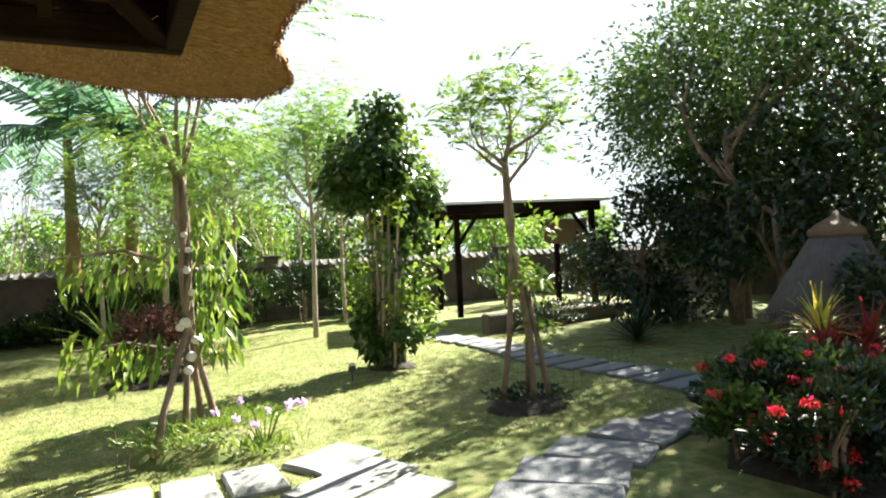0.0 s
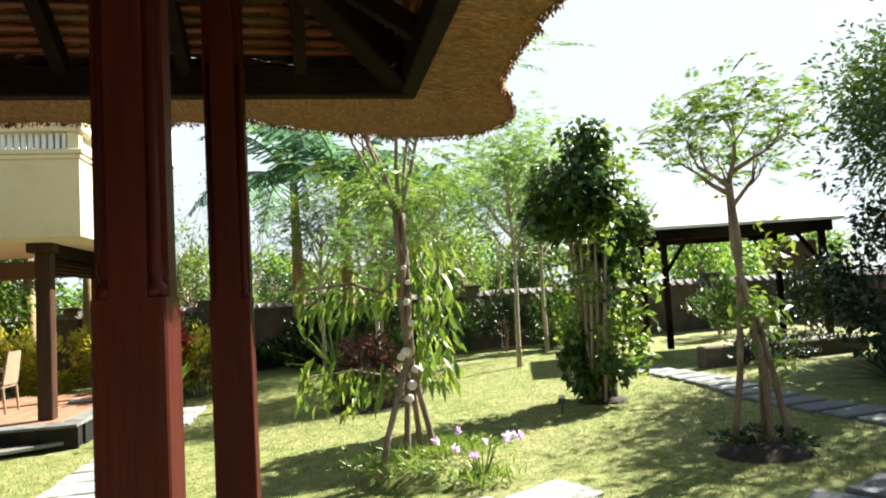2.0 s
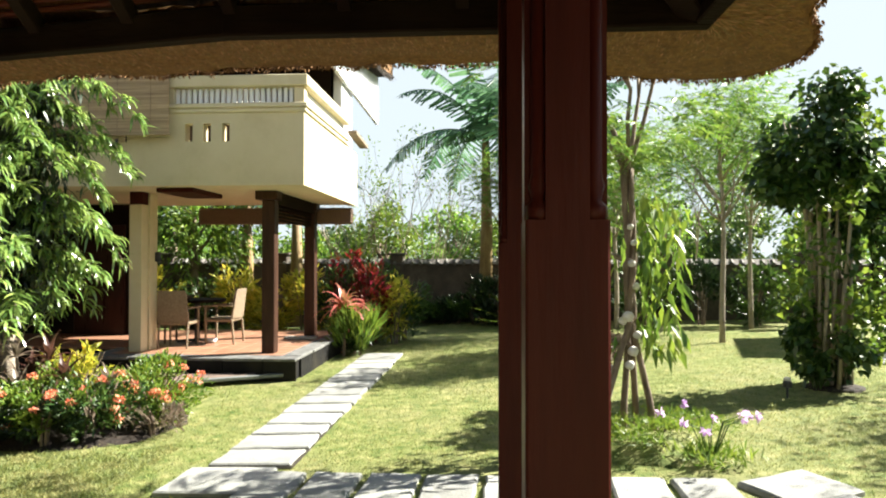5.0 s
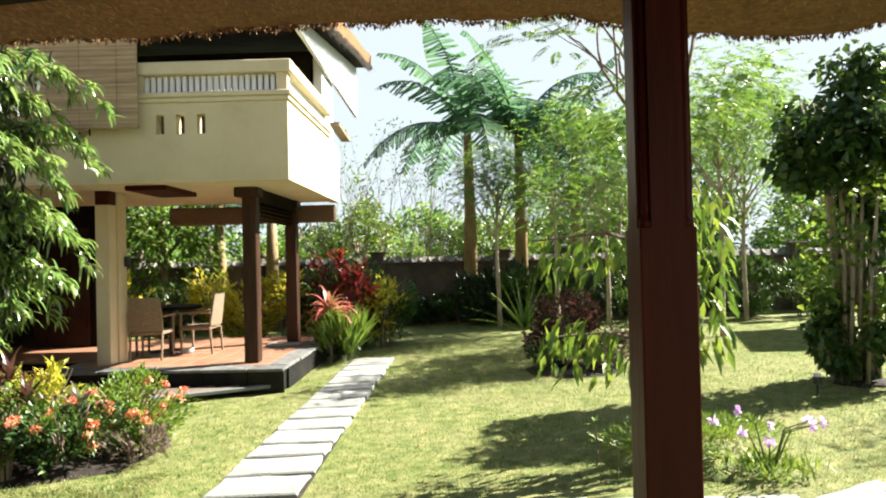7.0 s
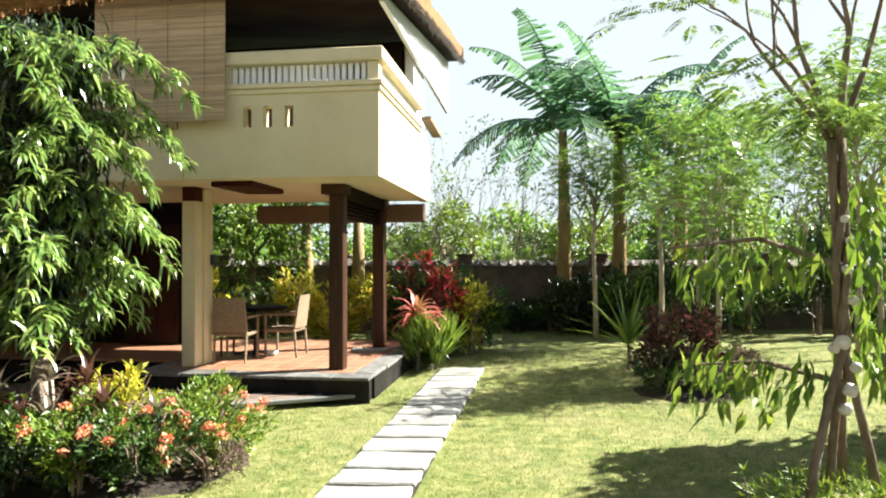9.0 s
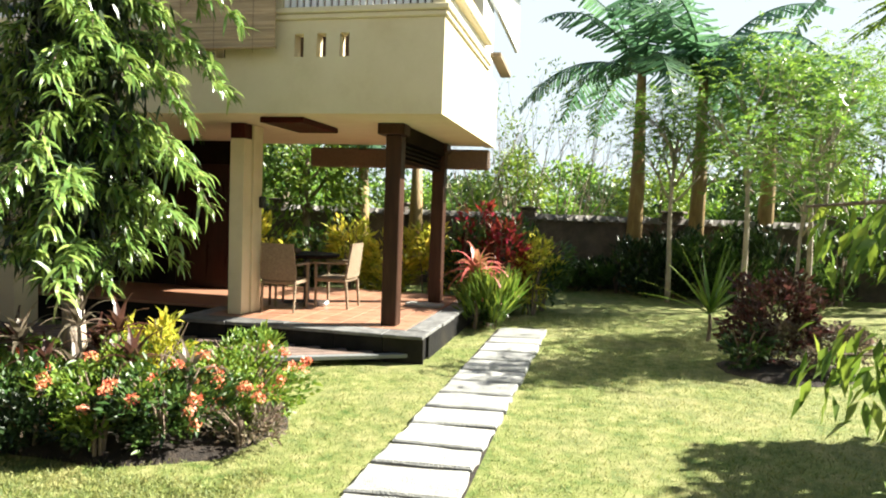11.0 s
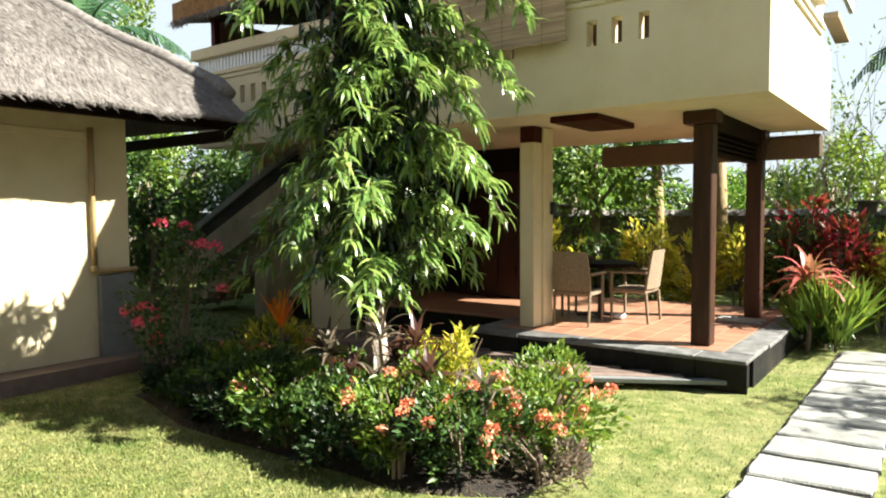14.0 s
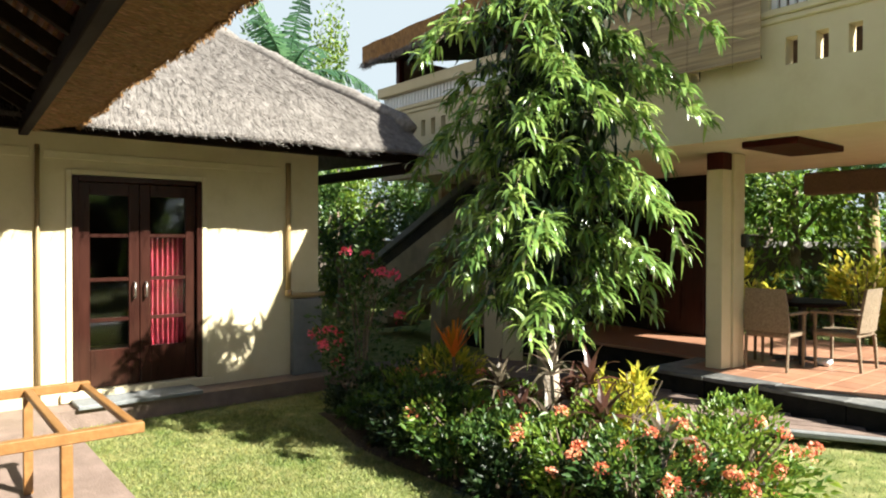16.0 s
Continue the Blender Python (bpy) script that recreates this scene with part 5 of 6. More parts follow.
def weeping_tree():
    """Slender tree with long hanging leaves in the flower bed."""
    x, y = -5.75, 6.0
    ob = thing("weeping_tree", (x, y, g(x)), "slender weeping tree with long glossy hanging leaves", "tree")
    s = Shape()
    H = 3.95
    trunk = [(0.05 * noise.noise((0, z, 0)), 0.05 * noise.noise((3, z, 0)), z) for z in np.linspace(-0.1, H, 14)]
    s.tube(trunk, [0.075 - 0.065 * i / 13 for i in range(14)], 9)
    r = np.random.default_rng(31)
    base, way, ln = [], [], []
    inner, inner_way = [], []
    K = 104
    for k in range(K):
        z = 1.08 + (H - 1.08) * (k + r.random()) / K
        a = k * 2.399 + r.uniform(-0.4, 0.4)
        tier = max(math.exp(-((z - c - 0.25 * math.sin(a * 1.5 + c)) / 0.24) ** 2) for c in (1.25, 1.95, 2.75, 3.5, 4.2))
        reach = (0.42 + 0.88 * tier) * r.uniform(0.75, 1.2) * min(1.0, 0.72 + 0.4 * (z - 1.0), 1.0 - 0.9 * (z - 3.4))
        rise = r.uniform(0.15, 0.5)
        f8 = np.linspace(0, 1, 8)
        b = a + 0.35 * f8 * math.sin(k)
        P = np.stack([reach * f8 * np.cos(b), reach * f8 * np.sin(b), z + reach * (rise * np.sin(f8 * 2.3) - 0.35 * f8 ** 3)], 1)
        s.tube(P, [0.013 - 0.0015 * i for i in range(8)], 4, False)
        nodes = 3 + int(6 * reach)
        for q in range(nodes):
            f = 0.38 + 0.62 * (q + r.uniform(0.2, 0.9)) / nodes
            c = np.array([np.interp(f, f8, P[:, i]) for i in range(3)]) + r.normal(0, 0.03, 3)
            m = int(r.integers(9, 15))
            t = r.uniform(0, math.tau, m)
            w = np.stack([0.75 * math.cos(a) + 0.8 * np.cos(t), 0.75 * math.sin(a) + 0.8 * np.sin(t), r.uniform(-0.35, 0.55, m)], 1)
            base.append(c + r.normal(0, 0.022, (m, 3)))
            way.append(w)
            ln.append(r.uniform(0.14, 0.27, m))
        # inner leaves, drawn in a darker green to paint the crown's shaded depth
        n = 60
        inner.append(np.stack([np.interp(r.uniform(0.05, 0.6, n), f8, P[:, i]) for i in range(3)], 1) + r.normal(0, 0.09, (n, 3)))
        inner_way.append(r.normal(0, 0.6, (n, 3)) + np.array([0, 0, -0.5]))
    base, way, ln = np.concatenate(base), np.concatenate(way), np.concatenate(ln)
    inner, inner_way = np.concatenate(inner), np.concatenate(inner_way)
    part("trunk", s, M["bark"], ob, smooth=True)
    part("crown", ribbon_mesh("crown", base, way, ln, r.uniform(0.024, 0.04, len(base)), M["leaf_weep"], 1.2, seed=32), M["leaf_weep"], ob)
    part("inner_leaves", ribbon_mesh("inner_leaves", inner, inner_way, r.uniform(0.12, 0.22, len(inner)), 0.034, M["leaf_shade"], 0.8, seed=33), M["leaf_shade"], ob, "inner leaves near the trunk, darkened for shade")
    part("trunk_base", Shape().tube([(0.02, -0.02, -0.1), (0.0, 0.0, 0.2), (0.03, 0.0, 0.5), (0.0, 0.0, 0.95)], [0.13, 0.105, 0.10, 0.085], 10), M["bark_pale"], ob, "pale ringed lower trunk", True)


def twisted_tree():
    """The tree on the lawn whose stems join above the ground, with hanging leaves and shells tied to it."""
    x, y = 0.93, 4.78
    ob = thing("twisted_tree", (x, y, g(x) + 0.11), "tree of twined stems hung with shells and trailing leaves", "tree")
    s = Shape()
    for k, (dx, dy) in enumerate(((-0.33, -0.28), (-0.05, 0.1), (0.22, 0.0), (0.12, 0.32))):
        s.tube([(dx, dy, -0.08), (dx * 0.75, dy * 0.75, 0.28), (dx * 0.3, dy * 0.3, 0.72), (0.03 * math.cos(k * 2), 0.03 * math.sin(k * 2), 1.05), (0.045 * math.cos(k * 2 + 1.5), 0.045 * math.sin(k * 2 + 1.5), 1.5), (0.04 * math.cos(k * 2 + 3), 0.04 * math.sin(k * 2 + 3), 1.95), (-0.03 + 0.04 * math.cos(k * 2 + 4), 0.04 * math.sin(k * 2 + 4), 2.32)], [0.036, 0.030, 0.028, 0.028, 0.027, 0.026, 0.026], 8)
    tips = []
    for k in range(6):
        a = k * math.tau / 6 + 0.4
        limbs(s, (-0.02, 0, 2.25), (0.5 * math.cos(a), 0.5 * math.sin(a), 1.15), 1.0, 0.024, 2, 0.6, 11 + k, tips, 0.35)
    part("trunk", s, M["bark"], ob, smooth=True)
    p, w = tip_points(tips, 14, 0.26, 5)
    w[:, 2] = np.abs(w[:, 2]) * 0.3
    part("crown", fronds("crown", p, w, rng.uniform(0.25, 0.45, len(p)), M["leaf_lawn_tree"], 16, 0.2, 0.052, 0.32), M["leaf_lawn_tree"], ob)
    low = np.array([(0.7 * math.cos(a) * q, 0.7 * math.sin(a) * q, 2.35 + 0.45 * q) for a, q in zip(np.linspace(0, 60, 150), rng.uniform(0.15, 1, 150))])
    w = low * np.array([1, 1, 0]) + rng.normal(0, 0.35, (150, 3)) * np.array([1, 1, 0.3])
    part("lower_crown", fronds("lower_crown", low, w, rng.uniform(0.28, 0.48, 150), M["leaf_lawn_tree"], 16, 0.2, 0.052, 0.45), M["leaf_lawn_tree"], ob)
    # trailing leaves
    n = 230
    a = rng.uniform(0, math.tau, n)
    z = 0.75 + 1.35 * rng.random(n)
    rad = 0.08 + 0.26 * rng.random(n)
    q = np.stack([np.abs(rad * np.cos(a)) * 1.3 + 0.05, rad * np.sin(a), z], 1)
    part("trailing_leaves", leaf_mesh("trailing_leaves", q, np.stack([np.cos(a) * 0.6, np.sin(a) * 0.6, -1 + 0 * a], 1) + rng.normal(0, 0.25, (n, 3)), rng.uniform(0.10, 0.17, n), 0.06, M["leaf_bright"], droop=0.35), M["leaf_bright"], ob)
    n = 240
    q = np.stack([rng.uniform(-1.0, -0.12, n), rng.normal(0, 0.16, n), 1.55 + rng.normal(0, 0.1, n)], 1)
    q[n // 2:, 2] -= 0.75
    part("side_branch", Shape().tube([(0, 0, 1.5), (-0.5, 0, 1.68), (-1.08, 0.02, 1.62)], [0.025, 0.016, 0.008], 6), M["bark"], ob)
    part("side_branch", Shape().tube([(0, 0, 0.75), (-0.5, 0, 0.88), (-1.02, 0.02, 0.84)], [0.022, 0.014, 0.006], 6), M["bark"], ob)
    part("trailing_leaves", leaf_mesh("trailing_leaves", q, np.array([-0.4, 0, -1]) + rng.normal(0, 0.45, (n, 3)), rng.uniform(0.10, 0.16, n), 0.055, M["leaf_bright"], droop=0.35), M["leaf_bright"], ob)
    for k, (z, a, r0) in enumerate(((0.72, -1.5, 0.05), (1.02, -1.9, 0.052), (1.28, -1.2, 0.035), (1.48, -1.6, 0.035), (1.66, -1.4, 0.03), (0.86, -1.1, 0.04), (0.98, -2.4, 0.04), (1.8, -1.7, 0.03), (0.6, -1.8, 0.045))):
        part("shell", Shape().blob((0.10 * math.cos(a), 0.10 * math.sin(a), z), r0, (1, 0.6, 0.9), 0.25), M["shell"], ob, "pale shell tied to the stem", True)
    soil_bed("tree_bed", circle(x + 0.06, y + 0.05, 0.66), "round grassy mound under the twined tree", 0.12, "lawn")
    bush("ground_cover", (x + 0.15, y + 0.02), (0.74, 0.68, 0.17), 2600, 0.09, 0.011, M["leaf_bright"], "low grassy growth round the tree foot", seed=101, stems=2, zbase=g(x) + 0.08)
    ob2 = thing("orchid", (1.45, 4.25, g(1.45)), "lilac flowering orchid plant with arching stems", "flower")
    n = 9
    heads = []
    for k in range(n):
        a = k * 0.75 - 0.9
        L = 0.28 + 0.06 * (k % 3)
        e = (L * math.cos(a), L * 0.7 * math.sin(a) - 0.05, 0.42 - 0.04 * (k % 4))
        part("stem", Shape().tube([(0, 0, -0.03), (e[0] * 0.4, e[1] * 0.4, e[2] * 0.8), e], [0.006, 0.005, 0.003], 4), M["leaf"], ob2)
        heads.append(e)
    for e in heads:
        d = unit(rng.normal(size=(12, 3)) + np.array([0, -0.6, 0.2]))
        part("flower", leaf_mesh("flower", np.array(e) + d * 0.01, d, 0.042, 0.036, M["petal_lilac"]), M["petal_lilac"], ob2)
    m = 260
    q = rng.normal(0, 0.14, (m, 3)) * np.array([1, 1, 0]) + np.array([0, 0, 0.03])
    part("leaves", leaf_mesh("leaves", q, rng.normal(0, 0.5, (m, 3)) + np.array([0, 0, 1.0]), rng.uniform(0.1, 0.24, m), 0.016, M["leaf_bright"], droop=0.3), M["leaf_bright"], ob2)
    for k, (a, b) in enumerate(((0.55, 4.55), (0.38, 4.35), (0.3, 4.7))):
        rosette("seedling", (a, b), 6, 0.10, 0.03, M["leaf_bright"], "thin seedling with pale stem", height=0.28, seed=120 + k, group="seedlings by the tree")


def vine_column():
    x, y = 3.88, 7.28
    ob = thing("vine_column", (x, y, g(x)), "dense leafy creeper climbing a bundle of stems", "climbing plant")
    s = Shape()
    r = random.Random(8)
    for k in range(26):
        a, b = r.uniform(0, math.tau), r.uniform(0.05, 0.27)
        s.tube([(b * math.cos(a), b * math.sin(a), -0.05), (b * math.cos(a + 0.3), b * math.sin(a + 0.3), 1.2), (1.3 * b * math.cos(a + 0.5), 1.3 * b * math.sin(a + 0.5), 2.3), (2.2 * b * math.cos(a), 2.2 * b * math.sin(a), 3.3)], [0.026, 0.023, 0.018, 0.01], 6)
    part("branchwork", s, M["bark_pale"], ob, smooth=True)
    q = np.concatenate([cloud(3600, (0.06, 0, 2.86), (0.95, 0.92, 0.9), 0.3, 5, 0.75), cloud(520, (0.3, 0.1, 1.65), (0.4, 0.45, 0.9), 0.3, 6, 0.6), cloud(1000, (0, 0, 0.5), (0.55, 0.55, 0.55), 0.3, 7, 0.6)])
    q[:, 2] = np.maximum(q[:, 2], 0.05)
    n = len(q)
    part("foliage", leaf_mesh("foliage", q, q * np.array([1, 1, 0.0]) + rng.normal(0, 0.5, (n, 3)) + np.array([0, 0, -0.3]), rng.uniform(0.08, 0.15, n), 0.10, M["leaf"], droop=0.25), M["leaf"], ob)
    m = 1500
    q = cloud(m, (0.12, -0.05, 1.9), (0.9, 0.8, 1.65), 0.2, 9, 0.9)
    part("young_leaves", leaf_mesh("young_leaves", q, rng.normal(0, 1, (m, 3)), rng.uniform(0.08, 0.14, m), 0.09, M["leaf_bright"], droop=0.2), M["leaf_bright"], ob)
    soil_bed("vine_bed", circle(x, y, 0.34), "dark earth under the creeper", 0.03)


def bare_tree():
    x, y = 3.99, 4.03
    ob = thing("lawn_tree", (x, y, g(x) + 0.04), "small tree with several bare grey stems and a thin feathery top", "tree")
    s = Shape()
    for k, (dx, dy) in enumerate(((-0.22, 0.1), (0.06, -0.08), (0.22, -0.12), (0.12, 0.1))):
        pts = [(dx, dy, -0.08), (dx * 0.8, dy * 0.8, 0.25), (0.55 * dx + 0.03 * (k % 2), 0.55 * dy, 0.65), (dx * 0.3 - 0.03, dy * 0.3, 1.15), (-0.09 + 0.03 * math.cos(k * 2), 0.03 * math.sin(k * 2), 1.8), (-0.13 + 0.02 * math.cos(k), 0.02 * math.sin(k), 2.42)]
        m = 6 if k < 2 else 4
        s.tube(pts[:m], [0.036, 0.032, 0.03, 0.03, 0.028, 0.024][:m], 7)
    tips = []
    for k in range(6):
        a = k * math.tau / 6
        limbs(s, (-0.11, 0, 2.15 + 0.06 * k), (0.95 * math.cos(a), 0.95 * math.sin(a), 0.72), 0.36, 0.026, 2, 0.75, 51 + k, tips, 0.4)
    part("trunk", s, M["bark"], ob, smooth=True)
    p, w = tip_points(tips, 10, 0.14, 15)
    w[:, 2] *= 0.5
    part("crown", fronds("crown", p, w, rng.uniform(0.18, 0.34, len(p)), M["leaf_lawn_tree"], 11, 0.28, 0.09, 0.25), M["leaf_lawn_tree"], ob)
    for c, m in (((0.05, -0.05, 1.15), 110), ((0.2, -0.1, 1.75), 45), ((0.15, -0.1, 0.75), 30)):
        q = np.array(c) + rng.normal(0, 0.1, (m, 3))
        part("epiphyte_leaves", leaf_mesh("epiphyte_leaves", q, rng.normal(0, 0.8, (m, 3)) + np.array([0.2, -0.2, 0.3]), rng.uniform(0.08, 0.17, m), 0.05, M["leaf_bright"], droop=0.3), M["leaf_bright"], ob)
    soil_bed("tree_bed", circle(x, y, 0.42), "dark earth round the tree foot", 0.07)
    bush("ground_cover", (x, y), (0.55, 0.45, 0.14), 450, 0.08, 0.03, M["leaf_shade"], "low leafy growth round the tree foot", seed=131, stems=2)


def feather_tree(name, x, y, height, crown, seed, mat="leaf_feather", bark="bark_pale", label="slender tree with feathery light green leaves", lean=0.1, radius=0.06, n=4, first=0.45, per=8, group=""):
    ob = thing(name, (x, y, g(x)), label, "tree", group)
    s = Shape()
    r = random.Random(seed)
    pts = [(lean * math.sin(z * 1.3 + seed) * z / height, lean * math.cos(z + seed) * z / height, z) for z in np.linspace(-0.1, height * 0.75, 8)]
    s.tube(pts, [radius * (1 - 0.08 * i) for i in range(8)], 8)
    tips = []
    for k in range(n * 3):
        a = k * 2.4 + seed
        z = height * (first + (0.75 - first) * (k % n) / n)
        limbs(s, (pts[6][0] * z / height, pts[6][1] * z / height, z), (0.8 * math.cos(a), 0.8 * math.sin(a), 0.8), crown * 0.62, radius * 0.45, 1, 0.8, seed * 5 + k, tips, 0.3)
    part("trunk", s, M[bark], ob, smooth=True)
    p, w = tip_points(tips, per * 2, crown * 0.24, seed)
    w[:, 2] *= 0.4
    part("crown", fronds("crown", p, w, rng.uniform(0.22, 0.42, len(p)), M[mat], 12, 0.22, 0.062, 0.4), M[mat], ob)
    return ob


def leafy_tree(name, x, y, height, crown, seed, mat="leaf", bark="bark", n=6000, leaf=0.13, wide=0.06, label="leafy green tree", low=0.35, lump=0.3, group="", trunks=1):
    ob = thing(name, (x, y, g(x)), label, "tree", group)
    s, tips = Shape(), []
    for t in range(trunks):
        o = (0.25 * math.cos(t * 2.1), 0.25 * math.sin(t * 2.1)) if trunks > 1 else (0, 0)
        s.tube([(o[0], o[1], -0.1), (o[0] * 1.2 + 0.05, o[1] * 1.2, height * 0.25), (o[0] * 1.5, o[1] * 1.5 + 0.05, height * 0.5)], [0.05 + height * 0.012, 0.04 + height * 0.009, 0.03 + height * 0.005], 8)
        for k in range(5):
            a = k * 1.3 + seed
            limbs(s, (o[0] * 1.3, o[1] * 1.3, height * (0.25 + 0.06 * k)), (0.8 * math.cos(a), 0.8 * math.sin(a), 0.9), crown[0] * 0.6, 0.035 + height * 0.003, 1, 0.7, seed * 3 + k + 10 * t, tips, 0.25)
    part("trunk", s, M[bark], ob, smooth=True)
    zc = height * (low + 1) / 2
    r = np.random.default_rng(seed)
    p = cloud(n, (0, 0, zc), (crown[0], crown[1], height * (1 - low) / 2 * 1.05), lump, seed, 0.55)
    part("crown", leaf_mesh("crown", p, (p - np.array([0, 0, zc - 0.5])) / 2 + r.normal(0, 0.7, (n, 3)), r.uniform(0.6, 1.3, n) * leaf, wide, M[mat], droop=0.3), M[mat], ob)
    return ob


def banana(x, y, height, seed, n=9, leaf=2.3, label="tall banana plant with torn arching leaves"):
    ob = thing("banana_plant", (x, y, g(x)), label, "banana plant", "banana plants by the wall")
    r = random.Random(seed)
    part("stem", Shape().tube([(0, 0, -0.1), (0.05, 0, height * 0.5), (0.02, 0.03, height)], [0.2, 0.16, 0.10], 10), M["banana_stem"], ob, smooth=True)
    for k in range(n):
        a = k * 2.399 + r.uniform(-0.3, 0.3)
        el = radians(r.uniform(25, 82))
        L = leaf * r.uniform(0.8, 1.1)
        d = np.array([math.cos(a) * math.cos(el), math.sin(a) * math.cos(el), math.sin(el)])
        p = np.array([0.0, 0.0, height - 0.1])
        ribs, dirs = [], []
        m = 40
        for i in range(m + 1):
            ribs.append(p.copy())
            dirs.append(d.copy())
            d = d + np.array([0, 0, -0.045])
            d /= np.linalg.norm(d)
            p = p + d * L / m
        side = np.array([-math.sin(a), math.cos(a), 0])
        s = Shape()
        s.tube([tuple(q) for q in ribs], [0.03 * (1 - i / (m + 2)) + 0.003 for i in range(m + 1)], 5)
        for i in range(5, m):
            f = (i - 5) / (m - 5)
            w = 0.36 * leaf / 2.3 * math.sin(min(1, 0.15 + f) * math.pi * 0.97) ** 0.6 + 0.03
            for sg in (-1, 1):
                dr = r.uniform(0.2, 0.75)
                e0, e1 = ribs[i], ribs[i] + (ribs[i + 1] - ribs[i]) * r.uniform(0.62, 0.97)
                tipv = side * sg * w * math.cos(dr) + np.array([0, 0, -w * math.sin(dr)]) + dirs[i] * w * 0.35
                s.add([e0, e1, e1 + tipv * 0.97, e0 + tipv], [(0, 1, 2, 3)])
        part("leaf", s, M["leaf_banana"], ob)
    return ob


def lawn_shrub():
    bush("plum_shrub", (0.78, 9.35), (0.62, 0.55, 1.05), 1900, 0.10, 0.05, M["leaf_plum"], "dark plum-leaved shrub on the lawn", seed=141)
    bush("pink_shrub", (1.2, 9.0), (0.62, 0.45, 0.55), 1500, 0.08, 0.045, M["leaf_pink"], "pale pink-leaved low shrub on the lawn", seed=142)
    bush("ground_cover", (0.45, 9.0), (0.35, 0.35, 0.5), 600, 0.08, 0.035, M["leaf"], "loose green shrub beside the plum shrub", seed=143)
    soil_bed("shrub_bed", circle(0.9, 9.1, 0.75), "dark earth under the lawn shrubs", 0.03)
    feather_tree("sapling", 1.15, 9.75, 3.3, 0.8, 17, label="thin sapling with pale stem and fine leaves", radius=0.03, per=5)
    rosette("yucca", (0.35, 10.9), 26, 1.05, 0.06, M["leaf_bright"], "spiky yucca with long blade leaves", height=0.35, arch=0.25, seed=145)


def croton_corner():
    """Coloured shrubs at the corner of the patio and along its far side."""
    for i, (x, y, w, h, m, lab) in enumerate([(-2.75, 12.9, 0.6, 1.75, "leaf", "green croton with yellow veins"), (-3.3, 13.2, 0.55, 1.9, "leaf_red", "dark red croton with broad leaves"), (-2.3, 12.75, 0.5, 1.3, "leaf_yellow", "yellow-green croton"), (-2.2, 13.3, 0.6, 1.5, "leaf", "green leafy shrub")]):
        bush("croton_bush", (x, y), (w, w, h), 1000, 0.17, 0.05, M[m], lab + " by the patio corner", seed=150 + i, group="crotons by the patio")
    rosette("cordyline", (-2.98, 10.98), 22, 0.6, 0.13, M["leaf_coral"], "pink and red cordyline rosette by the patio", height=0.82, arch=1.35, seed=160)
    rosette("cordyline", (-2.83, 11.25), 20, 0.54, 0.12, M["leaf_coral"], "pink cordyline rosette by the patio", height=0.5, arch=1.3, seed=161)
    rosette("cordyline", (-2.95, 11.45), 20, 0.52, 0.12, M["leaf_coral"], "pink cordyline rosette by the patio", height=0.62, arch=1.3, seed=163)
    bush("croton_bush", (-2.75, 12.45), (0.5, 0.45, 1.6), 800, 0.2, 0.055, M["leaf_red"], "dark red croton with broad leaves by the patio corner", seed=154, group="crotons by the patio")
    bush("croton_bush", (-2.86, 11.3), (0.36, 0.42, 0.8), 900, 0.12, 0.04, M["leaf"], "green croton round the foot of the cordylines", seed=155, group="crotons by the patio")
    bush("lily_clump", (-2.74, 11.05), (0.45, 0.42, 0.7), 520, 0.5, 0.035, M["leaf_bright"], "clump of green strap leaves by the patio step", seed=162, stems=2, upward=2.0)
    for i in range(9):
        x = -9.3 + 0.72 * i
        bush("croton_bush", (x, 12.85 + 0.15 * (i % 2)), (0.56, 0.42, 1.32 + 0.14 * (i % 3)), 650, 0.22, 0.07, M["leaf_yellow"] if i % 4 else M["leaf"], "yellow and green croton hedge bush behind the patio", seed=170 + i, group="croton hedge")


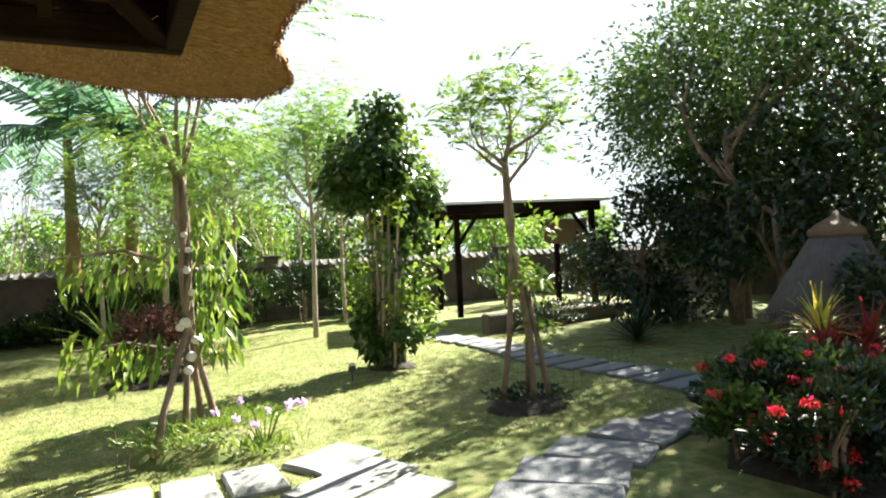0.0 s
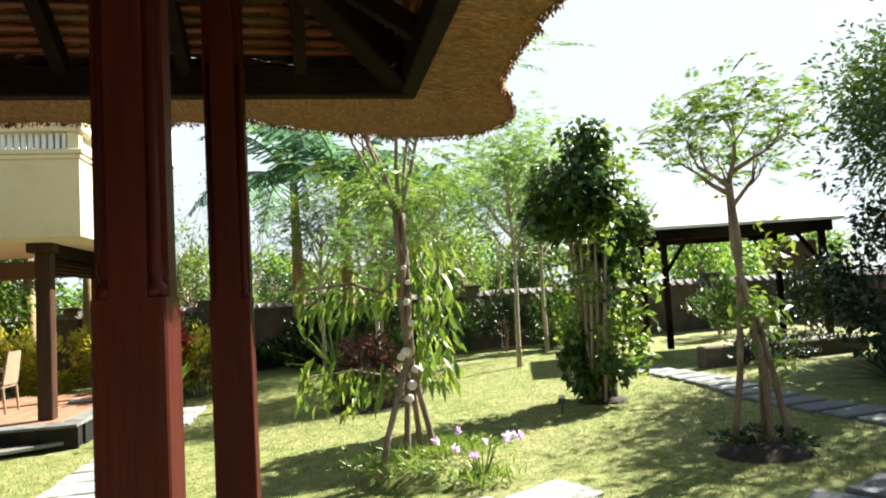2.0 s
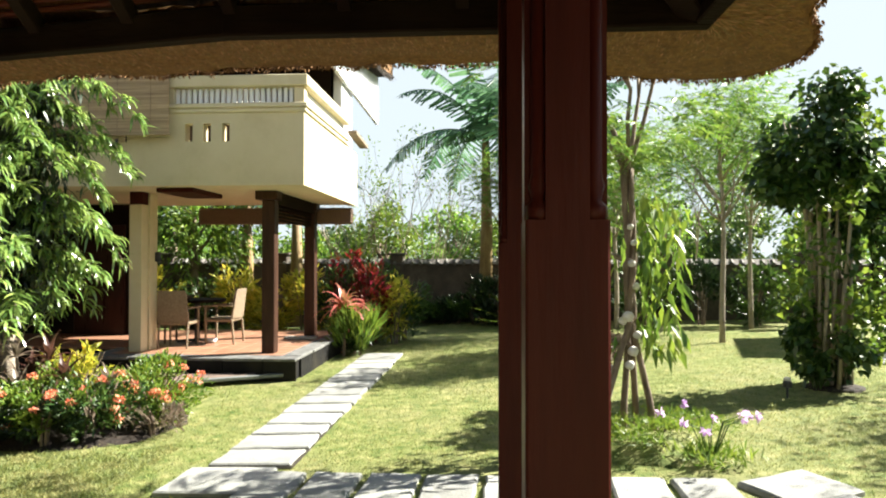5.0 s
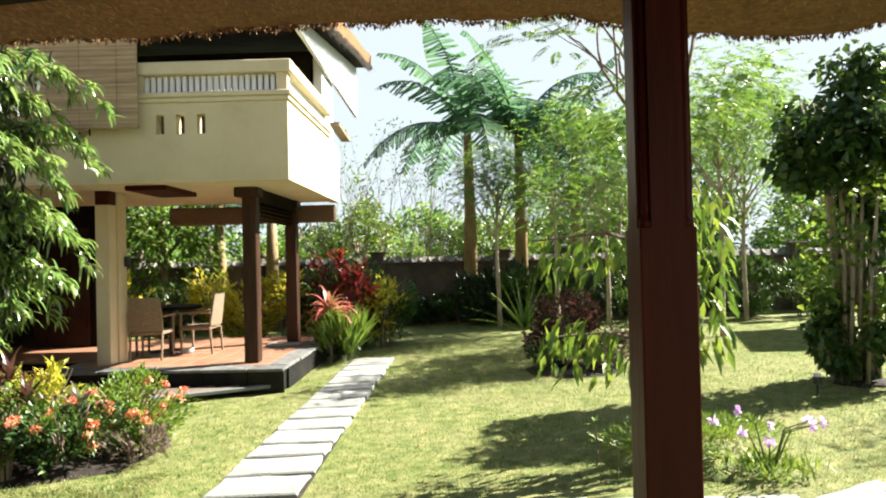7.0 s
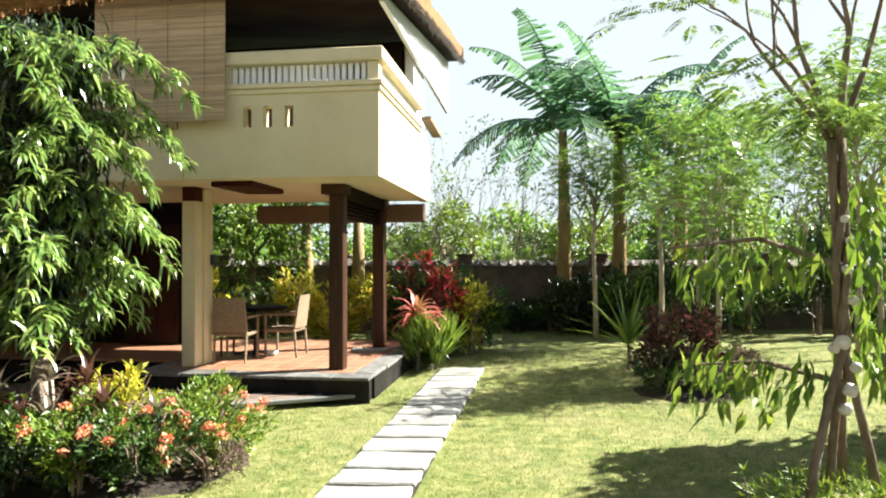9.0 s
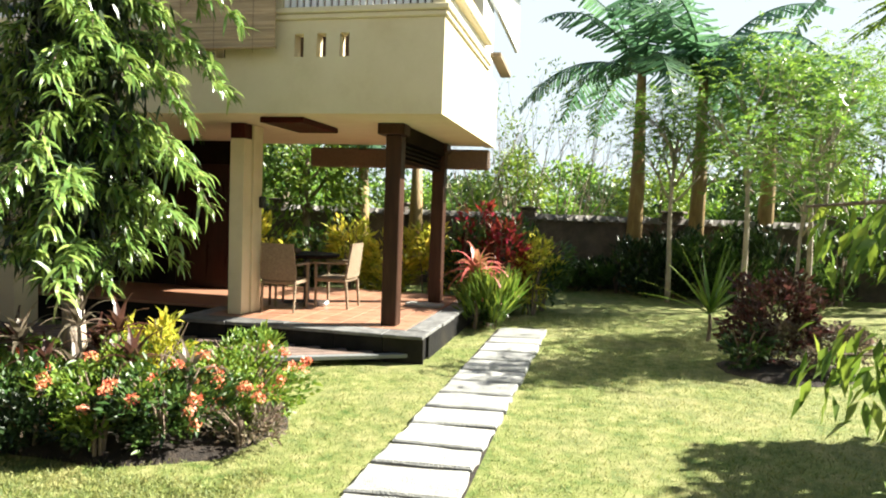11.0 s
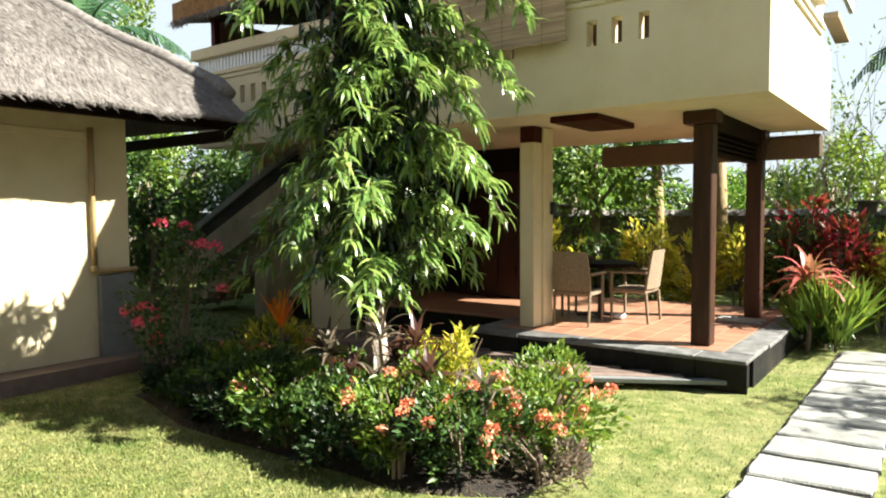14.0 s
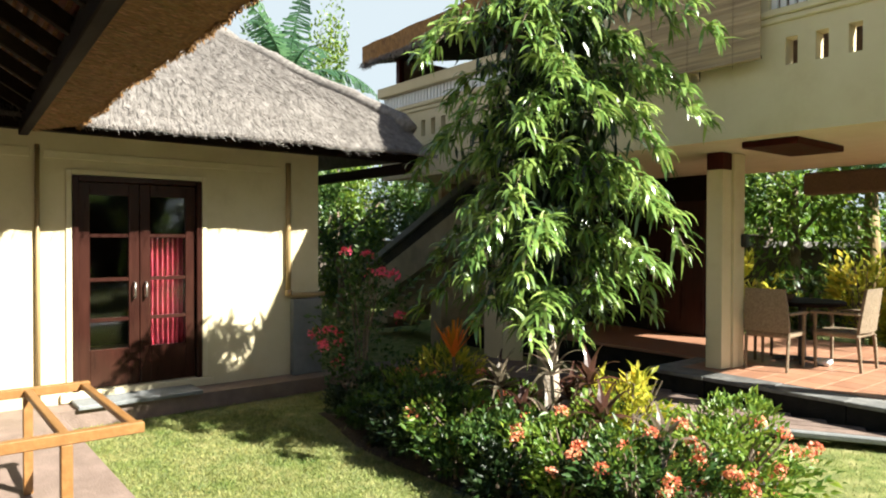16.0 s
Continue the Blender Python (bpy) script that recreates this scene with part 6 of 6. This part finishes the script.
def right_border():
    """Red flowering bushes and crotons near the east end of the veranda."""
    for i, (x, y, w, h) in enumerate([(4.25, 1.65, 0.45, 0.5), (4.75, 1.9, 0.5, 0.6), (5.2, 2.2, 0.55, 0.62), (4.6, 1.1, 0.5, 0.6), (5.35, 1.6, 0.55, 0.66), (4.15, 0.95, 0.5, 0.6), (5.0, 0.7, 0.6, 0.66)]):
        bush("ixora_bush", (x, y), (w, w, h), 1500, 0.09, 0.04, M["leaf_shade"] if i % 2 else M["leaf"], "dark green ixora bush with red flower heads", seed=190 + i, flowers=M["petal_red"], nf=9, group="red ixora border", fmat_size=0.075)
    for i, (x, y, h, m) in enumerate([(5.85, 2.1, 0.42, "leaf_red"), (6.05, 2.3, 0.58, "leaf_yellow"), (5.8, 1.85, 0.25, "leaf_red"), (6.3, 2.0, 0.45, "leaf_red")]):
        rosette("bromeliad", (x, y), 34, 0.5, 0.045, M[m], "red and yellow croton with narrow arching leaves", height=h, arch=0.6, seed=200 + i, group="crotons in the east border")
    rosette("spider_lily", (4.9, 1.35), 24, 0.5, 0.03, M["leaf_shade"], "dark strap-leaved lily with pale flowers", height=0.05, seed=207)
    bush("leafy_bush", (7.5, 2.3), (0.8, 0.7, 1.5), 1500, 0.11, 0.06, M["leaf_shade"], "shaded dark green bush behind the border", seed=208)
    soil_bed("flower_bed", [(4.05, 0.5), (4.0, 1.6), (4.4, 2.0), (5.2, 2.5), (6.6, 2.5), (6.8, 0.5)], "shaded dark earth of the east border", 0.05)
    ob = rosette("grass_tuft", (7.3, 6.05), 80, 0.85, 0.03, M["leaf_shade"], "tuft of long dark grass on the lawn", arch=0.45, seed=209)
    bush("low_hedge", (9.4, 7.0), (1.6, 0.4, 0.5), 1500, 0.08, 0.04, M["leaf_shade"], "low shaded hedge along the lawn", seed=210)
    bush("low_hedge", (7.8, 8.7), (1.3, 0.35, 0.5), 1500, 0.08, 0.04, M["leaf_shade"], "low shaded hedge by the planter", seed=211)


def background():
    # dark mass of trees to the east
    for i, (x, y, h, c) in enumerate([(9.6, 6.2, 6.2, 2.5), (10.8, 4.2, 7.2, 2.4), (12.3, 6.9, 7.6, 2.6), (11.3, 7.9, 6.8, 2.4), (10.2, 1.8, 6.6, 2.3), (12.6, 2.6, 8.5, 2.8), (13.6, 9.4, 5.6, 1.9)]):
        leafy_tree("garden_tree", x, y, h, (c, c), 220 + i, "leaf", n=11000, leaf=0.13, wide=0.06, label="tall dense dark green tree in the east of the garden", low=0.12, group="trees east of the lawn")
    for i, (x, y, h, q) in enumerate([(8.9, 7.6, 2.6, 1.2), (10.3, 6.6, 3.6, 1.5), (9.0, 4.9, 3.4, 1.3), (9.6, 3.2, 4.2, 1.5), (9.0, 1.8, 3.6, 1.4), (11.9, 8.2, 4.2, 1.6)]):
        leafy_tree("shade_shrub", x, y, h, (q, q), 240 + i, "leaf_shade", n=2600, leaf=0.16, wide=0.08, label="dark shaded tall shrub in the east border", low=0.03, group="shrubs in the east border")
    # along and beyond the wall
    feather_tree("feather_tree", 4.05, 11.8, 5.0, 1.4, 31, per=34)
    banana(-0.45, 17.0, 5.0, 41, 14, 3.7)
    banana(0.85, 16.8, 4.8, 42, 13, 3.5)
    banana(2.3, 17.0, 4.7, 48, 12, 3.2)
    banana(-6.9, 16.6, 3.3, 43, 8, 2.0)
    banana(-5.6, 16.8, 3.4, 44, 8, 2.0)
    banana(-12.8, 15.5, 4.6, 45, 10, 2.4)
    banana(-16.5, 16.5, 7.0, 46, 11, 3.0)
    for i, (x, y, h, c) in enumerate([(1.4, 14.2, 5.0, 1.2), (2.6, 14.6, 4.6, 1.3), (0.2, 15.2, 4.4, 1.1), (5.4, 14.0, 4.8, 1.2), (3.2, 16.0, 5.4, 1.3)]):
        feather_tree("feather_tree", x, y, h, c * 1.1, 51 + i, per=13, group="feathery trees by the wall")
    for i, (x, y, w, h) in enumerate([(-1.6, 16.9, 0.7, 0.6), (-3.9, 16.9, 0.8, 1.5), (6.8, 14.4, 0.9, 1.2), (0.4, 16.6, 0.8, 1.5), (1.7, 16.4, 0.8, 1.6), (-0.2, 16.2, 0.8, 1.3), (1.0, 15.8, 0.9, 1.2), (2.2, 15.6, 0.9, 1.5), (3.4, 15.4, 0.9, 1.6), (4.6, 15.0, 0.9, 1.5), (5.8, 14.8, 0.8, 1.3), (-2.6, 17.0, 0.7, 0.55), (-0.7, 16.6, 0.7, 0.8), (0.3, 15.9, 0.7, 0.8), (1.6, 15.3, 0.7, 0.9), (-1.2, 16.9, 0.6, 0.65), (9.8, 13.6, 1.2, 1.4), (11.4, 12.6, 1.2, 1.6)]):
        bush("wall_shrub", (x, y), (w, w * 0.7, h), 1100, 0.2, 0.06, M["leaf_shade"] if i % 2 else M["leaf"], "dark green shrub at the foot of the boundary wall", seed=230 + i, group="shrubs along the wall", upward=1.0)
    for i in range(30):
        x = -24 + 1.35 * i
        y = 20.0 + 2.2 * ((i * 7) % 5) / 2
        h = 2.5 + 0.8 * ((i * 5) % 4) / 2 + (1.6 if x > 1.5 else 0.0) + (1.2 if x < -8 else 0.0)
        leafy_tree("wild_tree", x, y, h, (1.5, 1.4), 260 + i, ("leaf_bright", "leaf_feather", "leaf")[i % 3], n=2300, leaf=0.2, wide=0.085, label="light green wild tree beyond the boundary wall", low=0.15, lump=0.1, group="trees beyond the wall")
    for i, (x, y, h) in enumerate([(-3.6, 18.6, 4.6), (-2.6, 19.2, 5.2), (-1.9, 18.4, 4.2), (-4.6, 19.0, 4.4), (5.0, 18.0, 5.0)]):
        ob = thing("bare_shrub", (x, y, g(x)), "thin bare-branched shrub beyond the wall", "shrub", "bare shrubs beyond the wall")
        s, tips = Shape(), []
        for q in range(5):
            limbs(s, (0.1 * math.cos(q), 0.1 * math.sin(q), 0), (0.35 * math.cos(q * 1.3), 0.35 * math.sin(q * 1.3), 1.0), h * 0.5, 0.03, 2, 0.45, 400 + 9 * i + q, tips, 0.3, 5)
        part("branchwork", s, M["bark_pale"], ob)
        p, w = tip_points(tips, 7, 0.15, 60 + i)
        part("foliage", leaf_mesh("foliage", p, w, 0.12, 0.05, M["leaf_bright"]), M["leaf_bright"], ob)
    for i in range(14):
        leafy_tree("far_tree", -34 + 6.2 * i, 34 + 4 * (i % 3), 3.8 + 1.2 * (i % 2), (3.8, 3.0), 300 + i, "leaf_feather" if i % 2 else "leaf", n=2600, leaf=0.42, wide=0.2, label="hazy far tree beyond the garden", low=0.05, group="far trees")
    for i in range(9):
        leafy_tree("west_tree", -20 + 1.5 * i, 13.6 + 1.1 * (i % 3), 4.4 + 0.8 * (i % 3), (1.6, 1.4), 330 + i, "leaf" if i % 2 else "leaf_bright", n=2600, leaf=0.18, wide=0.08, label="leafy tree behind the stair", low=0.1, group="trees behind the houses")
    banana(-16.2, 8.6, 5.6, 47, 12, 2.6)
    for i, (x, y, h) in enumerate([(-15.2, 9.4, 3.6), (-16.8, 10.4, 4.2), (-17.6, 8.8, 7.6), (-18.6, 11.2, 8.4), (-15.6, 11.4, 3.8), (-18.2, 6.8, 6.0)]):
        leafy_tree("west_tree", x, y, h, (1.4, 1.3), 360 + i, "leaf_bright" if i % 2 else "leaf", n=3200, leaf=0.19, wide=0.08, label="leafy tree behind the stair", low=0.1, group="trees behind the houses")
    for i in range(6):
        leafy_tree("west_tree", -22 + 2.0 * i, 17.5 + 0.7 * (i % 2), 8.2 + 0.5 * (i % 3), (2.0, 1.8), 345 + i, "leaf_bright" if i % 2 else "leaf", n=3000, leaf=0.22, wide=0.1, label="tall leafy tree behind the houses", low=0.35, group="trees behind the houses")


def lawn_grass():
    """Short blades over the part of the lawn that is seen from close by."""
    n = 210000
    r = np.random.default_rng(77)
    x = r.uniform(-9.4, 6.8, n)
    y = 2.65 + 10.5 * r.random(n) ** 1.5
    keep = ~((x > -2.66) & (x < -1.9) & (y > 4.3) & (y < 11.3)) & ~((y < 4.15) & (y > 3.4) & (x > -2.8) & (x < 1.6) & (((x + 2.42 + 0.2) % 0.455) < 0.40))
    keep &= ~((x < -3.12) & (y > 8.1)) & ~((x < -3.7) & (y > 5.0) & (y < 7.1) & (x > -8.4))
    keep &= ~((np.abs(x - 5.75) < 0.4)) & ~((x > 2.3) & (x < 5) & (y < 3.1))
    x, y = x[keep], y[keep]
    n = len(x)
    z = np.where(x > -2.8, 0.0314 * (x + 2.8), np.maximum(0.0157 * (x + 2.8), -0.11)) - 0.035
    w = r.normal(0, 0.55, (n, 3)) + np.array([0, 0, 1.0])
    me = leaf_mesh("grass", np.stack([x, y, z], 1), w, r.uniform(0.025, 0.06, n), 0.006, M["blade"], fold=0.2, droop=0.2)
    m = 60000
    a, b = r.uniform(-8.9, -3.2, m), r.uniform(2.8, 5.0, m)
    a, b = a[(b < 4.7) | (a > -3.5)], b[(b < 4.7) | (a > -3.5)]
    near = leaf_mesh("long_grass", np.stack([a, b, np.maximum(0.0157 * (a + 2.8), -0.11) - 0.035], 1), r.normal(0, 0.6, (len(a), 3)) + np.array([0, 0, 1.0]), r.uniform(0.035, 0.075, len(a)), 0.0075, M["blade"], fold=0.2, droop=0.35)
    tagged(part("long_grass", near, M["blade"]), "longer tufted grass blades before the flower bed", "grass", kind="stuff")
    tagged(part("grass", me, M["blade"]), "short mown grass blades on the lawn", "grass", kind="stuff")


bed_planting()
weeping_tree()
twisted_tree()
vine_column()
bare_tree()
lawn_shrub()
croton_corner()
right_border()
background()
lawn_grass()
garden_paths()
